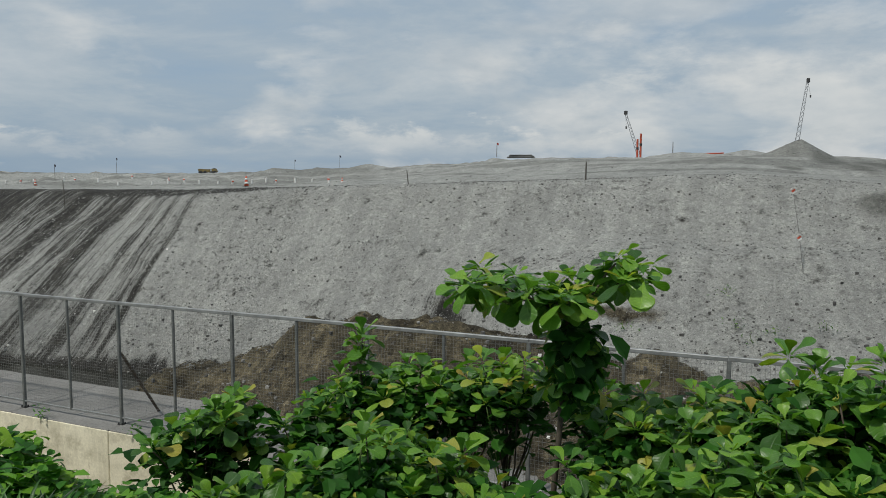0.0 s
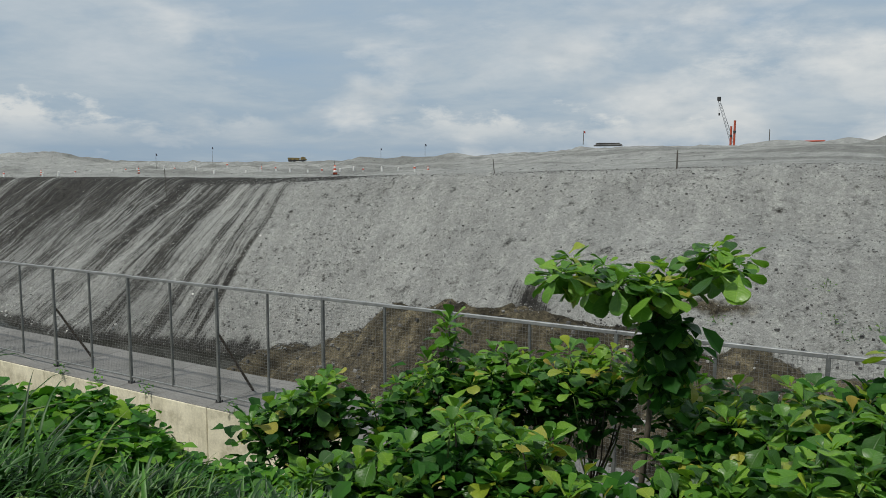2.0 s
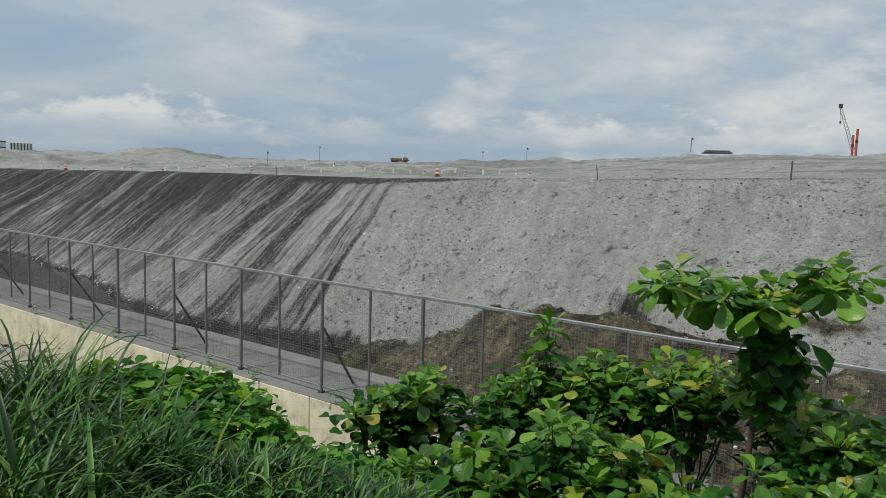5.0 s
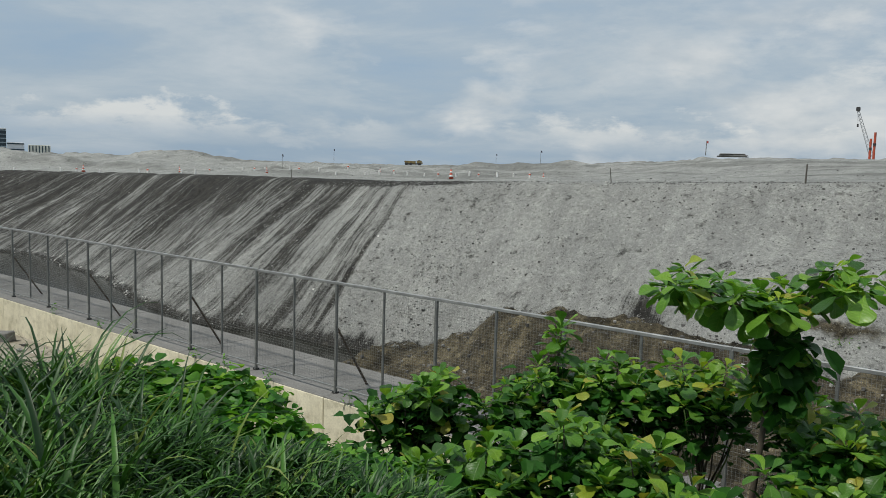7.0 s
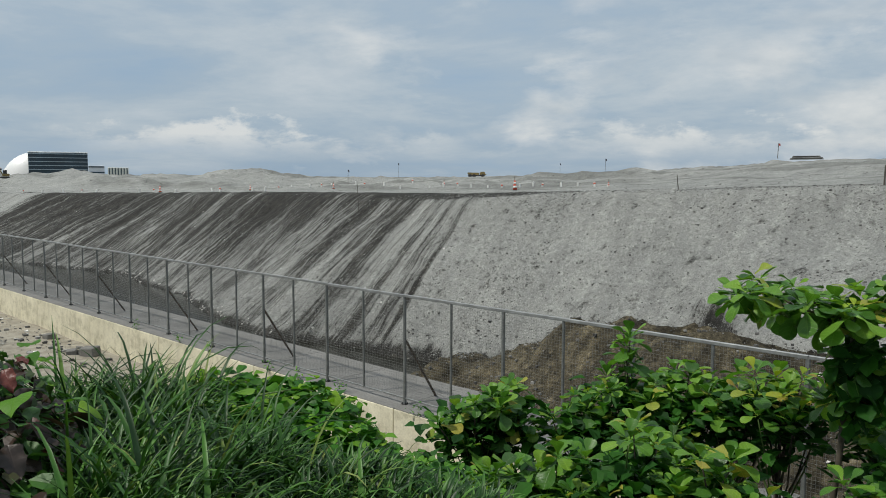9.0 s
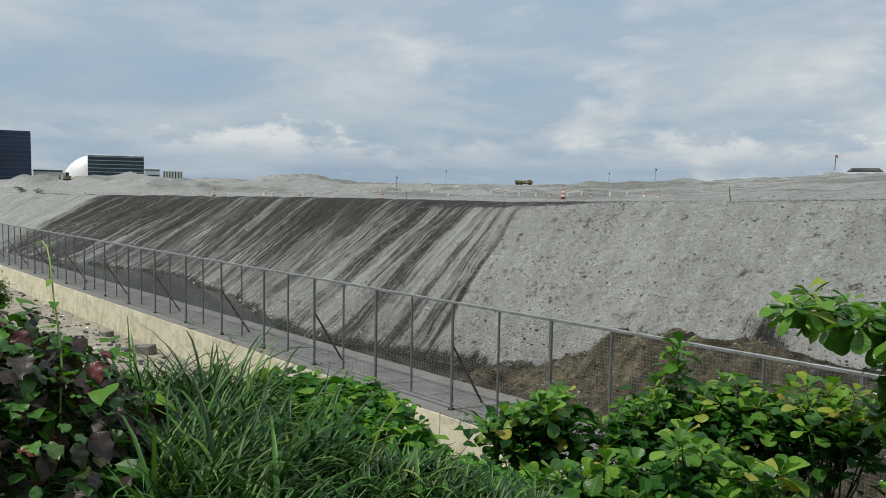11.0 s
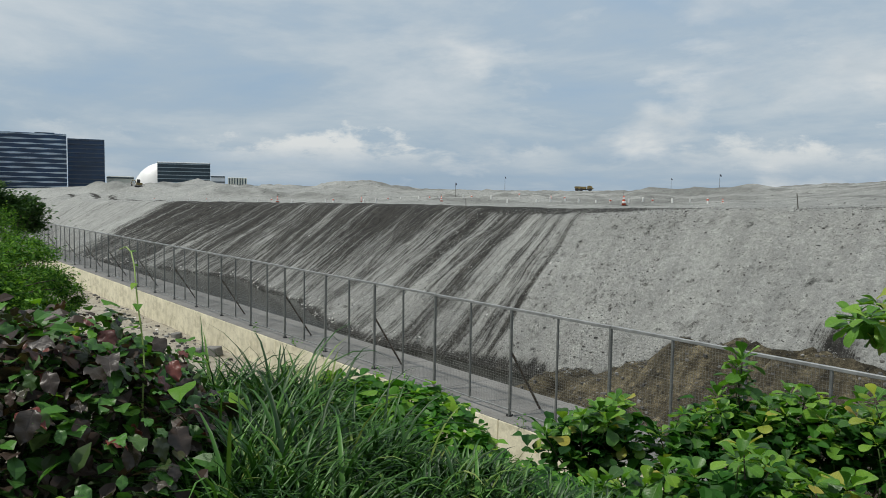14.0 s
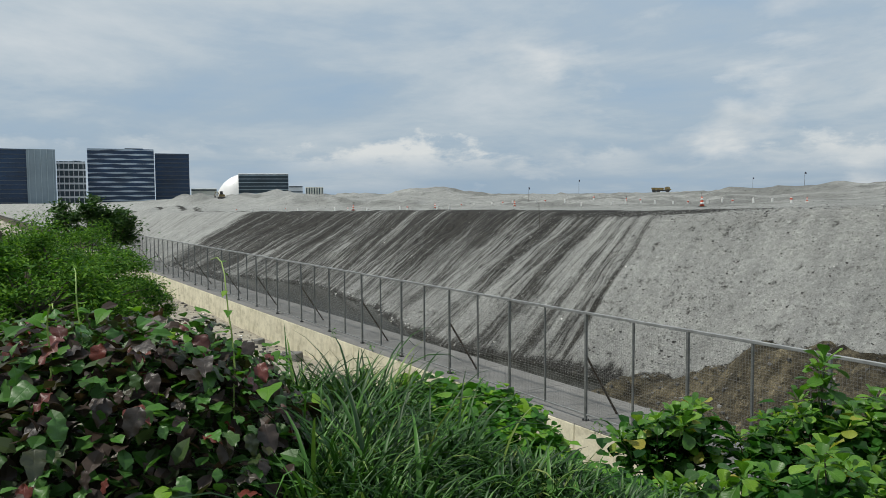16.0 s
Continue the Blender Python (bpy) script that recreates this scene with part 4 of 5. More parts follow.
def block_building(az_l, az_r, el_top, d, depth, body, label, floors, band=None, band_h=1.4, wave=0.0, fins=0, crown=True):
    c, w, h, rz = frame_at(az_l, az_r, el_top, d)
    s = thing("office_building", tuple(c), label, "building", "far buildings", rz=rz)
    bm = bmesh.new()
    box(bm, (w, depth, h), (0, depth / 2, h / 2), bevel=0.3)
    part("wall", bm, body, s)
    if band:
        for k in range(floors):
            z = h * (k + 0.75) / floors
            bm = bmesh.new()
            seg = 24 if wave else 1
            rows = []
            for i in range(seg + 1):
                t = band_h * (1 + wave * math.sin(i * 0.55 + k * 2.1)) / 2
                x = -w / 2 + w * i / seg
                rows.append([bm.verts.new(p) for p in ((x, -0.7, z - t), (x, -0.7, z + t), (x, 0.1, z + t), (x, 0.1, z - t))])
            for a, b in zip(rows, rows[1:]):
                for q in range(4):
                    bm.faces.new((a[q], b[q], b[(q + 1) % 4], a[(q + 1) % 4]))
            bm.faces.new(rows[0])
            bm.faces.new(rows[-1][::-1])
            part("floor_band", bm, band, s, "pale floor band")
    for k in range(fins):
        x = -w / 2 + w * (k + 0.5) / fins
        bm = bmesh.new()
        box(bm, (0.55, 0.9, h), (x, -0.3, h / 2))
        part("fin", bm, band or PALE, s)
    if crown:
        bm = bmesh.new()
        box(bm, (w * 0.28, depth * 0.3, h * 0.025), (w * 0.2, depth / 2, h + h * 0.012))
        part("roof_plant", bm, GLASS_DARK, s)
    return s


block_building(172.67, 168.40, 3.75, 800, 30, GLASS_BLUE, "dark blue office tower with wavy pale floor bands", 13, worn("blue_grey_band", (0.42, 0.50, 0.58), 0.5, 0.0, 0.3, 0.05, 0.0), 1.15, 0.6)
block_building(168.34, 166.05, 3.48, 860, 30, GLASS_BLUE, "dark blue glazed office tower beside another", 13, worn("slate_band", (0.06, 0.08, 0.11), 0.5, 0, 0.2, 0.05, 0.0), 0.9, 0.0, 0, False)
block_building(174.56, 172.80, 2.85, 760, 28, GLASS_DARK, "pale framed office block with dark windows", 7, PALE, 1.6, 0.0, 6, True)
tower = block_building(178.2, 174.62, 3.62, 720, 30, GLASS_BLUE, "tall dark glazed tower with a pale finned side", 14, worn("grey_fin", (0.10, 0.13, 0.16), 0.5, 0, 0.2, 0.05, 0.0), 0.3, 0.0, 0, False)
_, w, h, _ = frame_at(178.2, 174.62, 3.62, 720)
bm = bmesh.new()
box(bm, (w * 0.48, 1.2, h), (w * 0.26, -0.9, h / 2))
part("side_wall", bm, worn("grey_side", (0.24, 0.30, 0.34), 0.5, 0, 0.2, 0.05, 0.0), tower, "grey glazed side")
for k in range(5):
    bm = bmesh.new()
    box(bm, (0.5, 0.9, h), (w * (0.06 + 0.1 * k), -1.7, h / 2))
    part("fin", bm, HAZE, tower, "pale fin")
block_building(165.95, 164.2, 1.0, 900, 25, CREAM, "low pale building beyond the plateau", 3, GLASS_DARK, 1.2, 0.0, 0, False)
hall = block_building(162.66, 159.08, 2.02, 860, 30, GLASS_DARK, "dark banded office block joined to a white dome", 9, HAZE, 0.7, 0.0, 0, False)
block_building(159.05, 158.05, 1.2, 1000, 20, PALE, "small white far building", 4, GLASS_DARK, 1.2, 0.0, 0, False)
apartment = block_building(157.84, 156.52, 1.08, 1100, 20, CREAM, "cream far apartment block with vertical windows", 5, None, 1.2, 0.0, 0, False)
_, w, h, _ = frame_at(157.84, 156.52, 1.08, 1100)
for k in range(7):
    bm = bmesh.new()
    box(bm, (1.3, 0.6, h * 0.96), (-w / 2 + w * (k + 0.5) / 7, -0.1, h * 0.48))
    part("window_strip", bm, GLASS_DARK, apartment, "green-grey window strip")


_, w, h, _ = frame_at(162.66, 159.08, 2.02, 860)
bm = bmesh.new()
box(bm, (w * 1.01, 30, 1.1), (0, 15, h + 0.55), bevel=0.2)
part("roof", bm, DOME_WHITE, hall, "white roof edge")


def dome():
    c = polar(162.25, 905, 0)
    s = thing("domed_hall", tuple(c), "white shell-domed hall beyond the plateau", "building", "far buildings", rz=72)
    R = 905 * math.tan(radians(1.85))
    bm = bmesh.new()
    bmesh.ops.create_uvsphere(bm, u_segments=32, v_segments=20, radius=1.0)
    bmesh.ops.transform(bm, matrix=Matrix.Diagonal((R * 1.12, 22, eye_z(905, 2.04), 1)), verts=bm.verts)
    bmesh.ops.bisect_plane(bm, geom=bm.verts[:] + bm.edges[:] + bm.faces[:], plane_co=(0, 0, -1), plane_no=(0, 0, -1), clear_outer=True)
    part("shell", bm, DOME_WHITE, s, smooth=True)


dome()


# ---------------------------------------------------------------- loose stones and litter
def stone_verts(rnd, c, r):
    """A lumpy eight-cornered stone."""
    v = []
    for sx, sy, sz in ((-1, -1, -1), (1, -1, -1), (1, 1, -1), (-1, 1, -1), (-1, -1, 1), (1, -1, 1), (1, 1, 1), (-1, 1, 1)):
        v.append((c[0] + sx * r * rnd.uniform(0.45, 0.95), c[1] + sy * r * rnd.uniform(0.45, 0.95), c[2] + sz * r * rnd.uniform(0.35, 0.75)))
    return v


CUBE = [(0, 3, 2, 1), (4, 5, 6, 7), (0, 1, 5, 4), (1, 2, 6, 5), (2, 3, 7, 6), (3, 0, 4, 7)]


def scatter(name, label, category, mat, spots, seed):
    rnd = random.Random(seed)
    xs = np.array([p[0] for p in spots])
    ys = np.array([p[1] for p in spots])
    zs = ground_z(xs, ys)[0]
    verts, faces = [], []
    for x, y, z, (_, _, r) in zip(xs, ys, zs, spots):
        n = len(verts)
        verts += stone_verts(rnd, (x, y, z + r * 0.1), r)
        faces += [tuple(n + i for i in f) for f in CUBE]
    me = bpy.data.meshes.new(name)
    me.from_pydata(verts, [], faces)
    me.materials.append(mat)
    return tagged(new(name, me), label, category, kind="stuff")


rnd = random.Random(11)
spots = []
for _ in range(7000):
    x = rnd.uniform(-15.5, 6) if rnd.random() < 0.62 else rnd.uniform(-60, -15)
    y = rnd.uniform(12.2, 18) if rnd.random() < 0.8 else rnd.uniform(18, 30)
    r = 0.008 + 0.027 * rnd.random() ** 7
    if rnd.random() < 0.3 and x > -8:
        y = rnd.gauss(16.6, 1.3)
    spots.append((x, y, r))
for _ in range(16000):
    x = rnd.uniform(-15.5, 5)
    y = rnd.uniform(12.6, 19.0)
    if fbm(np.array([x * 0.45]), np.array([y * 0.7]), 91, 3)[0] + rnd.uniform(-0.22, 0.22) > 0.48:
        spots.append((x, y, 0.006 + 0.012 * rnd.random() ** 3))
scatter("stones", "scattered dark and grey stones on the bank", "stones", ROCK, spots, 12)
spots = []
for _ in range(15000):
    x = -11.5 - 22 * rnd.random() ** 1.5
    spots.append((x, rnd.uniform(12.3, 18.6), 0.008 + 0.018 * rnd.random() ** 4))
scatter("gravel_clods", "grey gravel clods on the tipped bank face", "gravel", CLOD, spots, 16)
spots = [(rnd.uniform(-9, 6), rnd.uniform(12.6, 18.5), 0.006 + 0.014 * rnd.random() ** 4) for _ in range(11000)]
scatter("gravel_clods", "grey gravel clods on the older bank", "gravel", CLOD, spots, 17)
spots = [(rnd.uniform(-12.5, 3), rnd.uniform(10.4, 14), 0.012 + 0.035 * rnd.random() ** 3) for _ in range(1300)]
scatter("soil_clods", "clods and stones in the dug brown soil", "clods", ROCK, spots, 13)
spots = []
for _ in range(420):
    x = rnd.uniform(-58, -18)
    spots.append((x, float(np.interp(x, TOE_X, TOE_Y)) + rnd.gauss(0.15, 0.25), 0.015 + 0.05 * rnd.random() ** 3))
for _ in range(160):
    spots.append((rnd.uniform(-60, -8), rnd.uniform(11, 22), 0.012 + 0.03 * rnd.random() ** 3))
for _ in range(130):
    spots.append((rnd.uniform(-45, -14), rnd.uniform(6.8, 8.7), 0.015 + 0.06 * rnd.random() ** 3))
for _ in range(60):
    spots.append((rnd.uniform(-4, 2), rnd.uniform(10.3, 12.5), 0.015 + 0.03 * rnd.random() ** 3))
scatter("litter", "pale litter and shell bits along the ditch", "litter", BIT, spots, 14)
spots = [(rnd.uniform(-48, -12), rnd.uniform(6.6, 8.75), 0.02 + 0.09 * rnd.random() ** 4) for _ in range(500)]
scatter("rubble", "grey rubble on the dirt strip by the wall", "rubble", ROCK, spots, 15)
for x, y, sz, rz in ((-22.9, 8.25, (0.55, 0.35, 0.3), 25), (-23.4, 7.9, (0.3, 0.25, 0.18), 60), (-26.5, 8.3, (0.35, 0.3, 0.2), 10)):
    bm = bmesh.new()
    box(bm, sz, (0, 0, sz[2] / 2 - 0.03), bevel=0.03)
    ob = part("rubble_block", bm, SLAB)
    ob.matrix_basis = pose(x, y, gz(x, y), 4, -5, rz)
    tagged(ob, "broken concrete block lying by the wall", "concrete block", "rubble blocks")


# ---------------------------------------------------------------- plants
def leaf_mesh(name, mat, length, width, kind, seed, crinkle=0.05):
    """One leaf along +Y from the origin, folded on its midrib and drooping."""
    rnd = random.Random(seed)
    shapes = {
        "obovate": ((0, 0.06), (0.12, 0.10), (0.3, 0.28), (0.5, 0.62), (0.7, 0.95), (0.84, 1.0), (0.94, 0.82), (0.985, 0.5), (1.0, 0.15)),
        "heart": ((0, 0.5), (0.04, 0.76), (0.1, 0.92), (0.2, 1.0), (0.32, 0.97), (0.46, 0.85), (0.6, 0.67), (0.75, 0.44), (0.88, 0.22), (1.0, 0.03)),
        "lobed": ((0, 0.25), (0.07, 0.58), (0.16, 0.88), (0.25, 0.84), (0.33, 0.86), (0.43, 1.0), (0.52, 0.86), (0.62, 0.72), (0.72, 0.66), (0.82, 0.44), (0.92, 0.24), (1.0, 0.03)),
        "oval": ((0, 0.08), (0.06, 0.31), (0.15, 0.58), (0.27, 0.85), (0.4, 0.98), (0.52, 1.0), (0.65, 0.88), (0.78, 0.63), (0.89, 0.34), (1.0, 0.03)),
    }
    bm = bmesh.new()
    rows = []
    droop, fold, twist = rnd.uniform(0.1, 0.5), rnd.uniform(0.3, 0.75), rnd.uniform(-0.25, 0.25)
    for t, wd in shapes[kind]:
        y, z = length * t, -droop * length * t * t
        hw = width / 2 * wd
        row = []
        for u in (-1.0, -0.55, 0.0, 0.55, 1.0):
            wob = crinkle * width * math.sin(t * (8 if crinkle < 0.1 else 15) + seed + 2 * u) * abs(u)
            row.append(bm.verts.new((hw * u, y, z + hw * (fold * abs(u) - 0.35 * u * u) + twist * hw * u + wob)))
        rows.append(row)
    for a, b in zip(rows, rows[1:]):
        for k in range(4):
            bm.faces.new((a[k], a[k + 1], b[k + 1], b[k]))
    return mesh_of(name, bm, mat, True)


ALMOND = [leaf_mesh("leaf", YOUNG if k == 4 else LEAF, ln, ln * wr, "obovate", k) for k, (ln, wr) in enumerate(((0.225, 0.72), (0.20, 0.74), (0.175, 0.7), (0.245, 0.7), (0.13, 0.55)))]
HEARTS = [leaf_mesh("leaf", VINE_ONE, ln, ln * 0.95, "heart", 20 + k) for k, ln in enumerate((0.11, 0.09, 0.13))]
TINTED = [leaf_mesh("leaf", WARM, ln, ln * 0.68, "obovate", 50 + k) for k, ln in enumerate((0.21, 0.18, 0.15))]
BRONZE = [leaf_mesh("leaf", RED, ln, ln * 0.72, ("oval", "heart", "oval", "lobed", "oval")[k], 30 + k, 0.13) for k, ln in enumerate((0.09, 0.125, 0.075, 0.135, 0.105))]


def aim(at, yaw, tilt, roll=0.0, scale=1.0):
    """Place a leaf: base at a point, turned to a bearing, tilted up from level."""
    return Matrix.Translation(at) @ Matrix.Rotation(yaw, 4, "Z") @ Matrix.Rotation(tilt, 4, "X") @ Matrix.Rotation(roll, 4, "Y") @ Matrix.Scale(scale, 4)


def rosette(parent, rnd, c, n, size, lo=-0.35, hi=1.15, warm=0.0):
    turn = rnd.uniform(0, 6.28)
    for k in range(n):
        f = k / max(n - 1, 1)
        yaw = turn + k * 2.4
        tilt = lo + (hi - lo) * f + rnd.uniform(-0.18, 0.18)
        r = 0.02
        at = Vector(c) + Vector((-math.sin(yaw) * r, math.cos(yaw) * r, 0.05 * f * size))
        kinds = TINTED if rnd.random() < warm else ALMOND[:4] if f < 0.8 else ALMOND[1:]
        piece("leaf", rnd.choice(kinds), parent, aim(at, yaw, tilt, rnd.uniform(-0.3, 0.3), size * (1.08 - 0.4 * f) * rnd.uniform(0.85, 1.12)))


def branch(parent, rnd, a, b, r0, r1, sag=0.1, mat=None, name="branch"):
    a, b = Vector(a), Vector(b)
    m = a.lerp(b, 0.5) + Vector((rnd.uniform(-0.05, 0.05), rnd.uniform(-0.05, 0.05), -sag * (b - a).length))
    part(name, tube(bmesh.new(), [a, a.lerp(m, 0.6), m, m.lerp(b, 0.6) + Vector((0, 0, 0.02)), b], [r0, r0 * 0.9, (r0 + r1) / 2, r1 * 1.1, r1], 6), mat or BARK, parent, smooth=True)


def leaf_cloud(name, parent, mat, rnd, n, where, length, width, up=(-0.4, 0.9)):
    """Many small leaves in one mesh."""
    verts, faces = [], []
    for _ in range(n):
        c = where(rnd)
        ln = length * rnd.uniform(0.6, 1.25)
        m = aim(c, rnd.uniform(0, 6.28), rnd.uniform(*up), rnd.uniform(-0.6, 0.6))
        w = width * ln / length / 2
        k = len(verts)
        for p in ((0, 0, 0), (-w * 0.8, ln * 0.35, w * 0.25), (0, ln * 0.4, 0), (w * 0.8, ln * 0.35, w * 0.25), (-w, ln * 0.72, w * 0.2), (0, ln * 0.75, -0.03 * ln), (w, ln * 0.72, w * 0.2), (0, ln, -0.12 * ln)):
            verts.append(tuple(m @ Vector(p)))
        faces += [(k, k + 2, k + 1), (k, k + 3, k + 2), (k + 1, k + 2, k + 5, k + 4), (k + 2, k + 3, k + 6, k + 5), (k + 4, k + 5, k + 7), (k + 5, k + 6, k + 7)]
    me = bpy.data.meshes.new(name)
    me.from_pydata(verts, [], faces)
    me.materials.append(mat)
    ob = new(name, me)
    if parent:
        ob.parent = parent
    return ob


def almond_tree():
    """The young tree that stands above the shrubs: flat tiers of leaf rosettes."""
    rnd = random.Random(5)
    base = polar(105.6, 6.15)
    z0 = gz(base.x, base.y)
    s = thing("almond_tree", (base.x, base.y, z0), "young broad-leaved tree with flat tiers of glossy leaves", "tree")
    o = Vector((base.x, base.y, z0))
    top = polar(104.6, 6.15, 3.18) - o
    part("trunk", tube(bmesh.new(), [(0, 0, -0.1), top * 0.35 + Vector((-0.12, 0, 0)), top * 0.7 + Vector((-0.04, 0, 0)), top], [0.032, 0.028, 0.024, 0.018], 8), BARK, s, smooth=True)
    crown = [(113.2, -8.0, 6.0), (111.6, -6.9, 6.3), (110.4, -8.1, 6.0), (108.9, -7.2, 6.4), (107.4, -8.0, 5.95), (106.0, -8.3, 6.3), (104.6, -8.6, 5.9), (104.2, -7.6, 6.4), (103.2, -8.4, 6.1),
             (101.9, -6.6, 6.3), (100.9, -5.9, 6.1), (99.6, -6.5, 6.2), (100.2, -7.4, 5.9), (101.2, -7.2, 6.5), (109.8, -8.8, 6.5), (112.3, -7.8, 5.8), (108.0, -8.6, 5.8), (105.6, -9.0, 5.8), (106.6, -9.6, 6.1), (104.6, -10.2, 6.3),
             (103.6, -11.0, 6.1), (104.9, -11.4, 6.3), (102.9, -12.3, 6.2), (104.1, -12.8, 6.0), (103.2, -13.9, 6.3), (105.3, -13.0, 6.2), (104.6, -14.6, 6.1), (102.6, -15.0, 6.2), (106.0, -15.3, 6.3)]
    for k, (az, el, d) in enumerate(crown):
        az = 106.4 + (az - 106.4) * 0.93
        c = polar(az, d, 4.12 + d * math.tan(radians(el)) - 0.03) - o
        start = top * (0.97 if k < 18 else 0.85) if c.z > top.z * 0.9 else top * max(0.3, c.z / top.z - 0.04)
        branch(s, rnd, start, c, 0.014, 0.008, 0.08, GREEN_STEM if k % 3 == 0 else BARK)
        rosette(s, rnd, c, 11, 1.02 if k < 18 else 0.98, -1.1 if k >= 18 else -0.75, 0.95)
        if k < 18 and k % 5 < 4:
            rosette(s, rnd, c + Vector((rnd.uniform(-0.14, 0.14), rnd.uniform(-0.14, 0.14), rnd.uniform(-0.02, 0.07))), 5, 1.0, -0.5, 0.6)

    # leaves round the trunk, the crown's shade put into their colour
    lower = leaf_cloud("inner_leaves", s, LEAF_SHADED, rnd, 170, lambda q: polar(104.2 + q.gauss(0, 0.9), 6.15 + q.gauss(0, 0.12), q.uniform(2.35, 3.0)) - o, 0.2, 0.14, (-1.2, 0.3))
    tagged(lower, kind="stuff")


almond_tree()


def shrub(az, d, top, radius, n, seed, size=0.98, thick=0.55, leaves=10, spire=False, warm=0.02):
    rnd = random.Random(seed)
    top, radius, n = top + rnd.uniform(-0.16, 0.14), radius * 0.84, n + 3
    b = polar(az, d)
    z0 = gz(b.x, b.y)
    s = thing("almond_shrub", (b.x, b.y, z0), "leafy green broad-leaved shrub by the concrete wall" if d > 6.4 else "leafy green broad-leaved shrub on the overgrown bank", "shrub", "broad-leaved shrubs")
    fork = Vector((0, 0, (top - z0) * 0.52))
    part("trunk", tube(bmesh.new(), [(0, 0, -0.1), fork * 0.5 + Vector((0.03, 0.02, 0)), fork, fork * 1.5 + Vector((-0.02, 0.02, 0))], [0.035, 0.03, 0.024, 0.012], 7), BARK, s, smooth=True)
    for k in range(n):
        a = k * 2.399 + rnd.uniform(-0.3, 0.3)
        r = radius * math.sqrt((k + 0.5) / n) * rnd.uniform(0.85, 1.12)
        z = (top - z0) - thick * (r / radius) ** 2 * rnd.uniform(0.4, 1.3) - rnd.random() ** 1.5 * thick * 0.9 + 0.04
        if spire and k < 5:
            r, z = r * 0.35, (top - z0) + 0.30 - 0.11 * k
        c = Vector((r * math.cos(a), r * math.sin(a), z))
        branch(s, rnd, fork * rnd.uniform(1.0, 1.48), c - Vector((0, 0, 0.02)), 0.011, 0.006, 0.05, GREEN_STEM if rnd.random() < 0.4 else BARK)
        rosette(s, rnd, c, leaves if k % 2 else leaves - 2, size * rnd.uniform(0.72, 1.12), -0.3, 1.25, warm)
    # backing leaves whose dark colour paints the shade inside the shrub
    inner = leaf_cloud("inner_leaves", s, LEAF_SHADED, rnd, 330, lambda q: Vector((q.gauss(0, radius * 0.5), q.gauss(0, radius * 0.5), (top - z0) - 0.26 - abs(q.gauss(0, thick * 0.8)))), 0.18, 0.11)
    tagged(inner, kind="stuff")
    return s


SHRUBS = [(133.0, 7.3, 2.12, 0.55, 15), (130.6, 7.6, 2.05, 0.42, 11), (124.2, 7.7, 2.0, 0.48, 13), (120.6, 8.1, 2.0, 0.6, 16), (116.6, 7.6, 2.05, 0.6, 15), (112.8, 7.7, 2.15, 0.6, 15),
          (109.4, 7.2, 2.3, 0.55, 14), (101.0, 7.0, 2.35, 0.6, 15), (97.0, 6.3, 2.35, 0.6, 15), (92.6, 6.6, 2.45, 0.65, 16), (88.2, 6.3, 2.60, 0.65, 16), (84.0, 6.0, 2.75, 0.65, 16), (79.5, 5.8, 2.8, 0.65, 12),
          (117.2, 6.5, 2.05, 0.5, 12), (94.6, 5.8, 2.3, 0.5, 12), (99.6, 6.0, 2.25, 0.45, 11), (89.0, 5.7, 2.4, 0.5, 12),
          (132.0, 5.7, 1.9, 0.55, 15), (126.2, 5.6, 1.85, 0.6, 15), (120.2, 5.5, 2.1, 0.6, 15), (114.6, 5.4, 2.15, 0.55, 15), (108.6, 4.9, 2.08, 0.5, 13), (102.6, 5.1, 2.2, 0.5, 14), (97.2, 5.1, 2.25, 0.6, 15),
          (91.6, 5.0, 2.2, 0.6, 15), (86.0, 5.0, 2.35, 0.6, 14)]
for k, (az, d, top, r, n) in enumerate(SHRUBS):
    shrub(az, d, top, r, n, 100 + k, spire=(k == 3), thick=0.3 if k == 6 else 0.5, warm={6: 0.4, 10: 0.2, 9: 0.1}.get(k, 0.005))


def vine_mound(az, d, top, radius, seed, n=170):
    rnd = random.Random(seed)
    b = polar(az, d) + EYE_B
    z0 = gz(b.x, b.y)
    s = thing("vine", (b.x, b.y, z0), "mound of bright green creeping vine on the bank", "vine", "creeping vines")
    h = top - z0

    sx = (gz(b.x + radius, b.y) - gz(b.x - radius, b.y)) / (2 * radius)
    sy = (gz(b.x, b.y + radius) - gz(b.x, b.y - radius)) / (2 * radius)

    def on(q):
        a, u = q.uniform(0, 6.28), q.random()
        r = radius * math.sqrt(u)
        x, y = r * math.cos(a), r * math.sin(a)
        return Vector((x, y, h * (1 - u) ** 0.7 + (sx * x + sy * y) * u + q.uniform(-0.10, 0.06)))

    for k in range(n):
        piece("leaf", rnd.choice(HEARTS), s, aim(on(rnd), rnd.uniform(0, 6.28), rnd.uniform(-0.5, 0.5), rnd.uniform(-0.5, 0.5), rnd.uniform(0.7, 1.2)))
    for k in range(8):
        a, c = on(rnd), on(rnd)
        branch(s, rnd, a, c, 0.006, 0.004, -0.1, GREEN_STEM, "runner")
    tagged(leaf_cloud("inner_leaves", s, VINE, rnd, 1500, lambda q: on(q) - Vector((0, 0, abs(q.gauss(0, 0.14)))), 0.09, 0.08, (-0.7, 0.6)), kind="stuff")


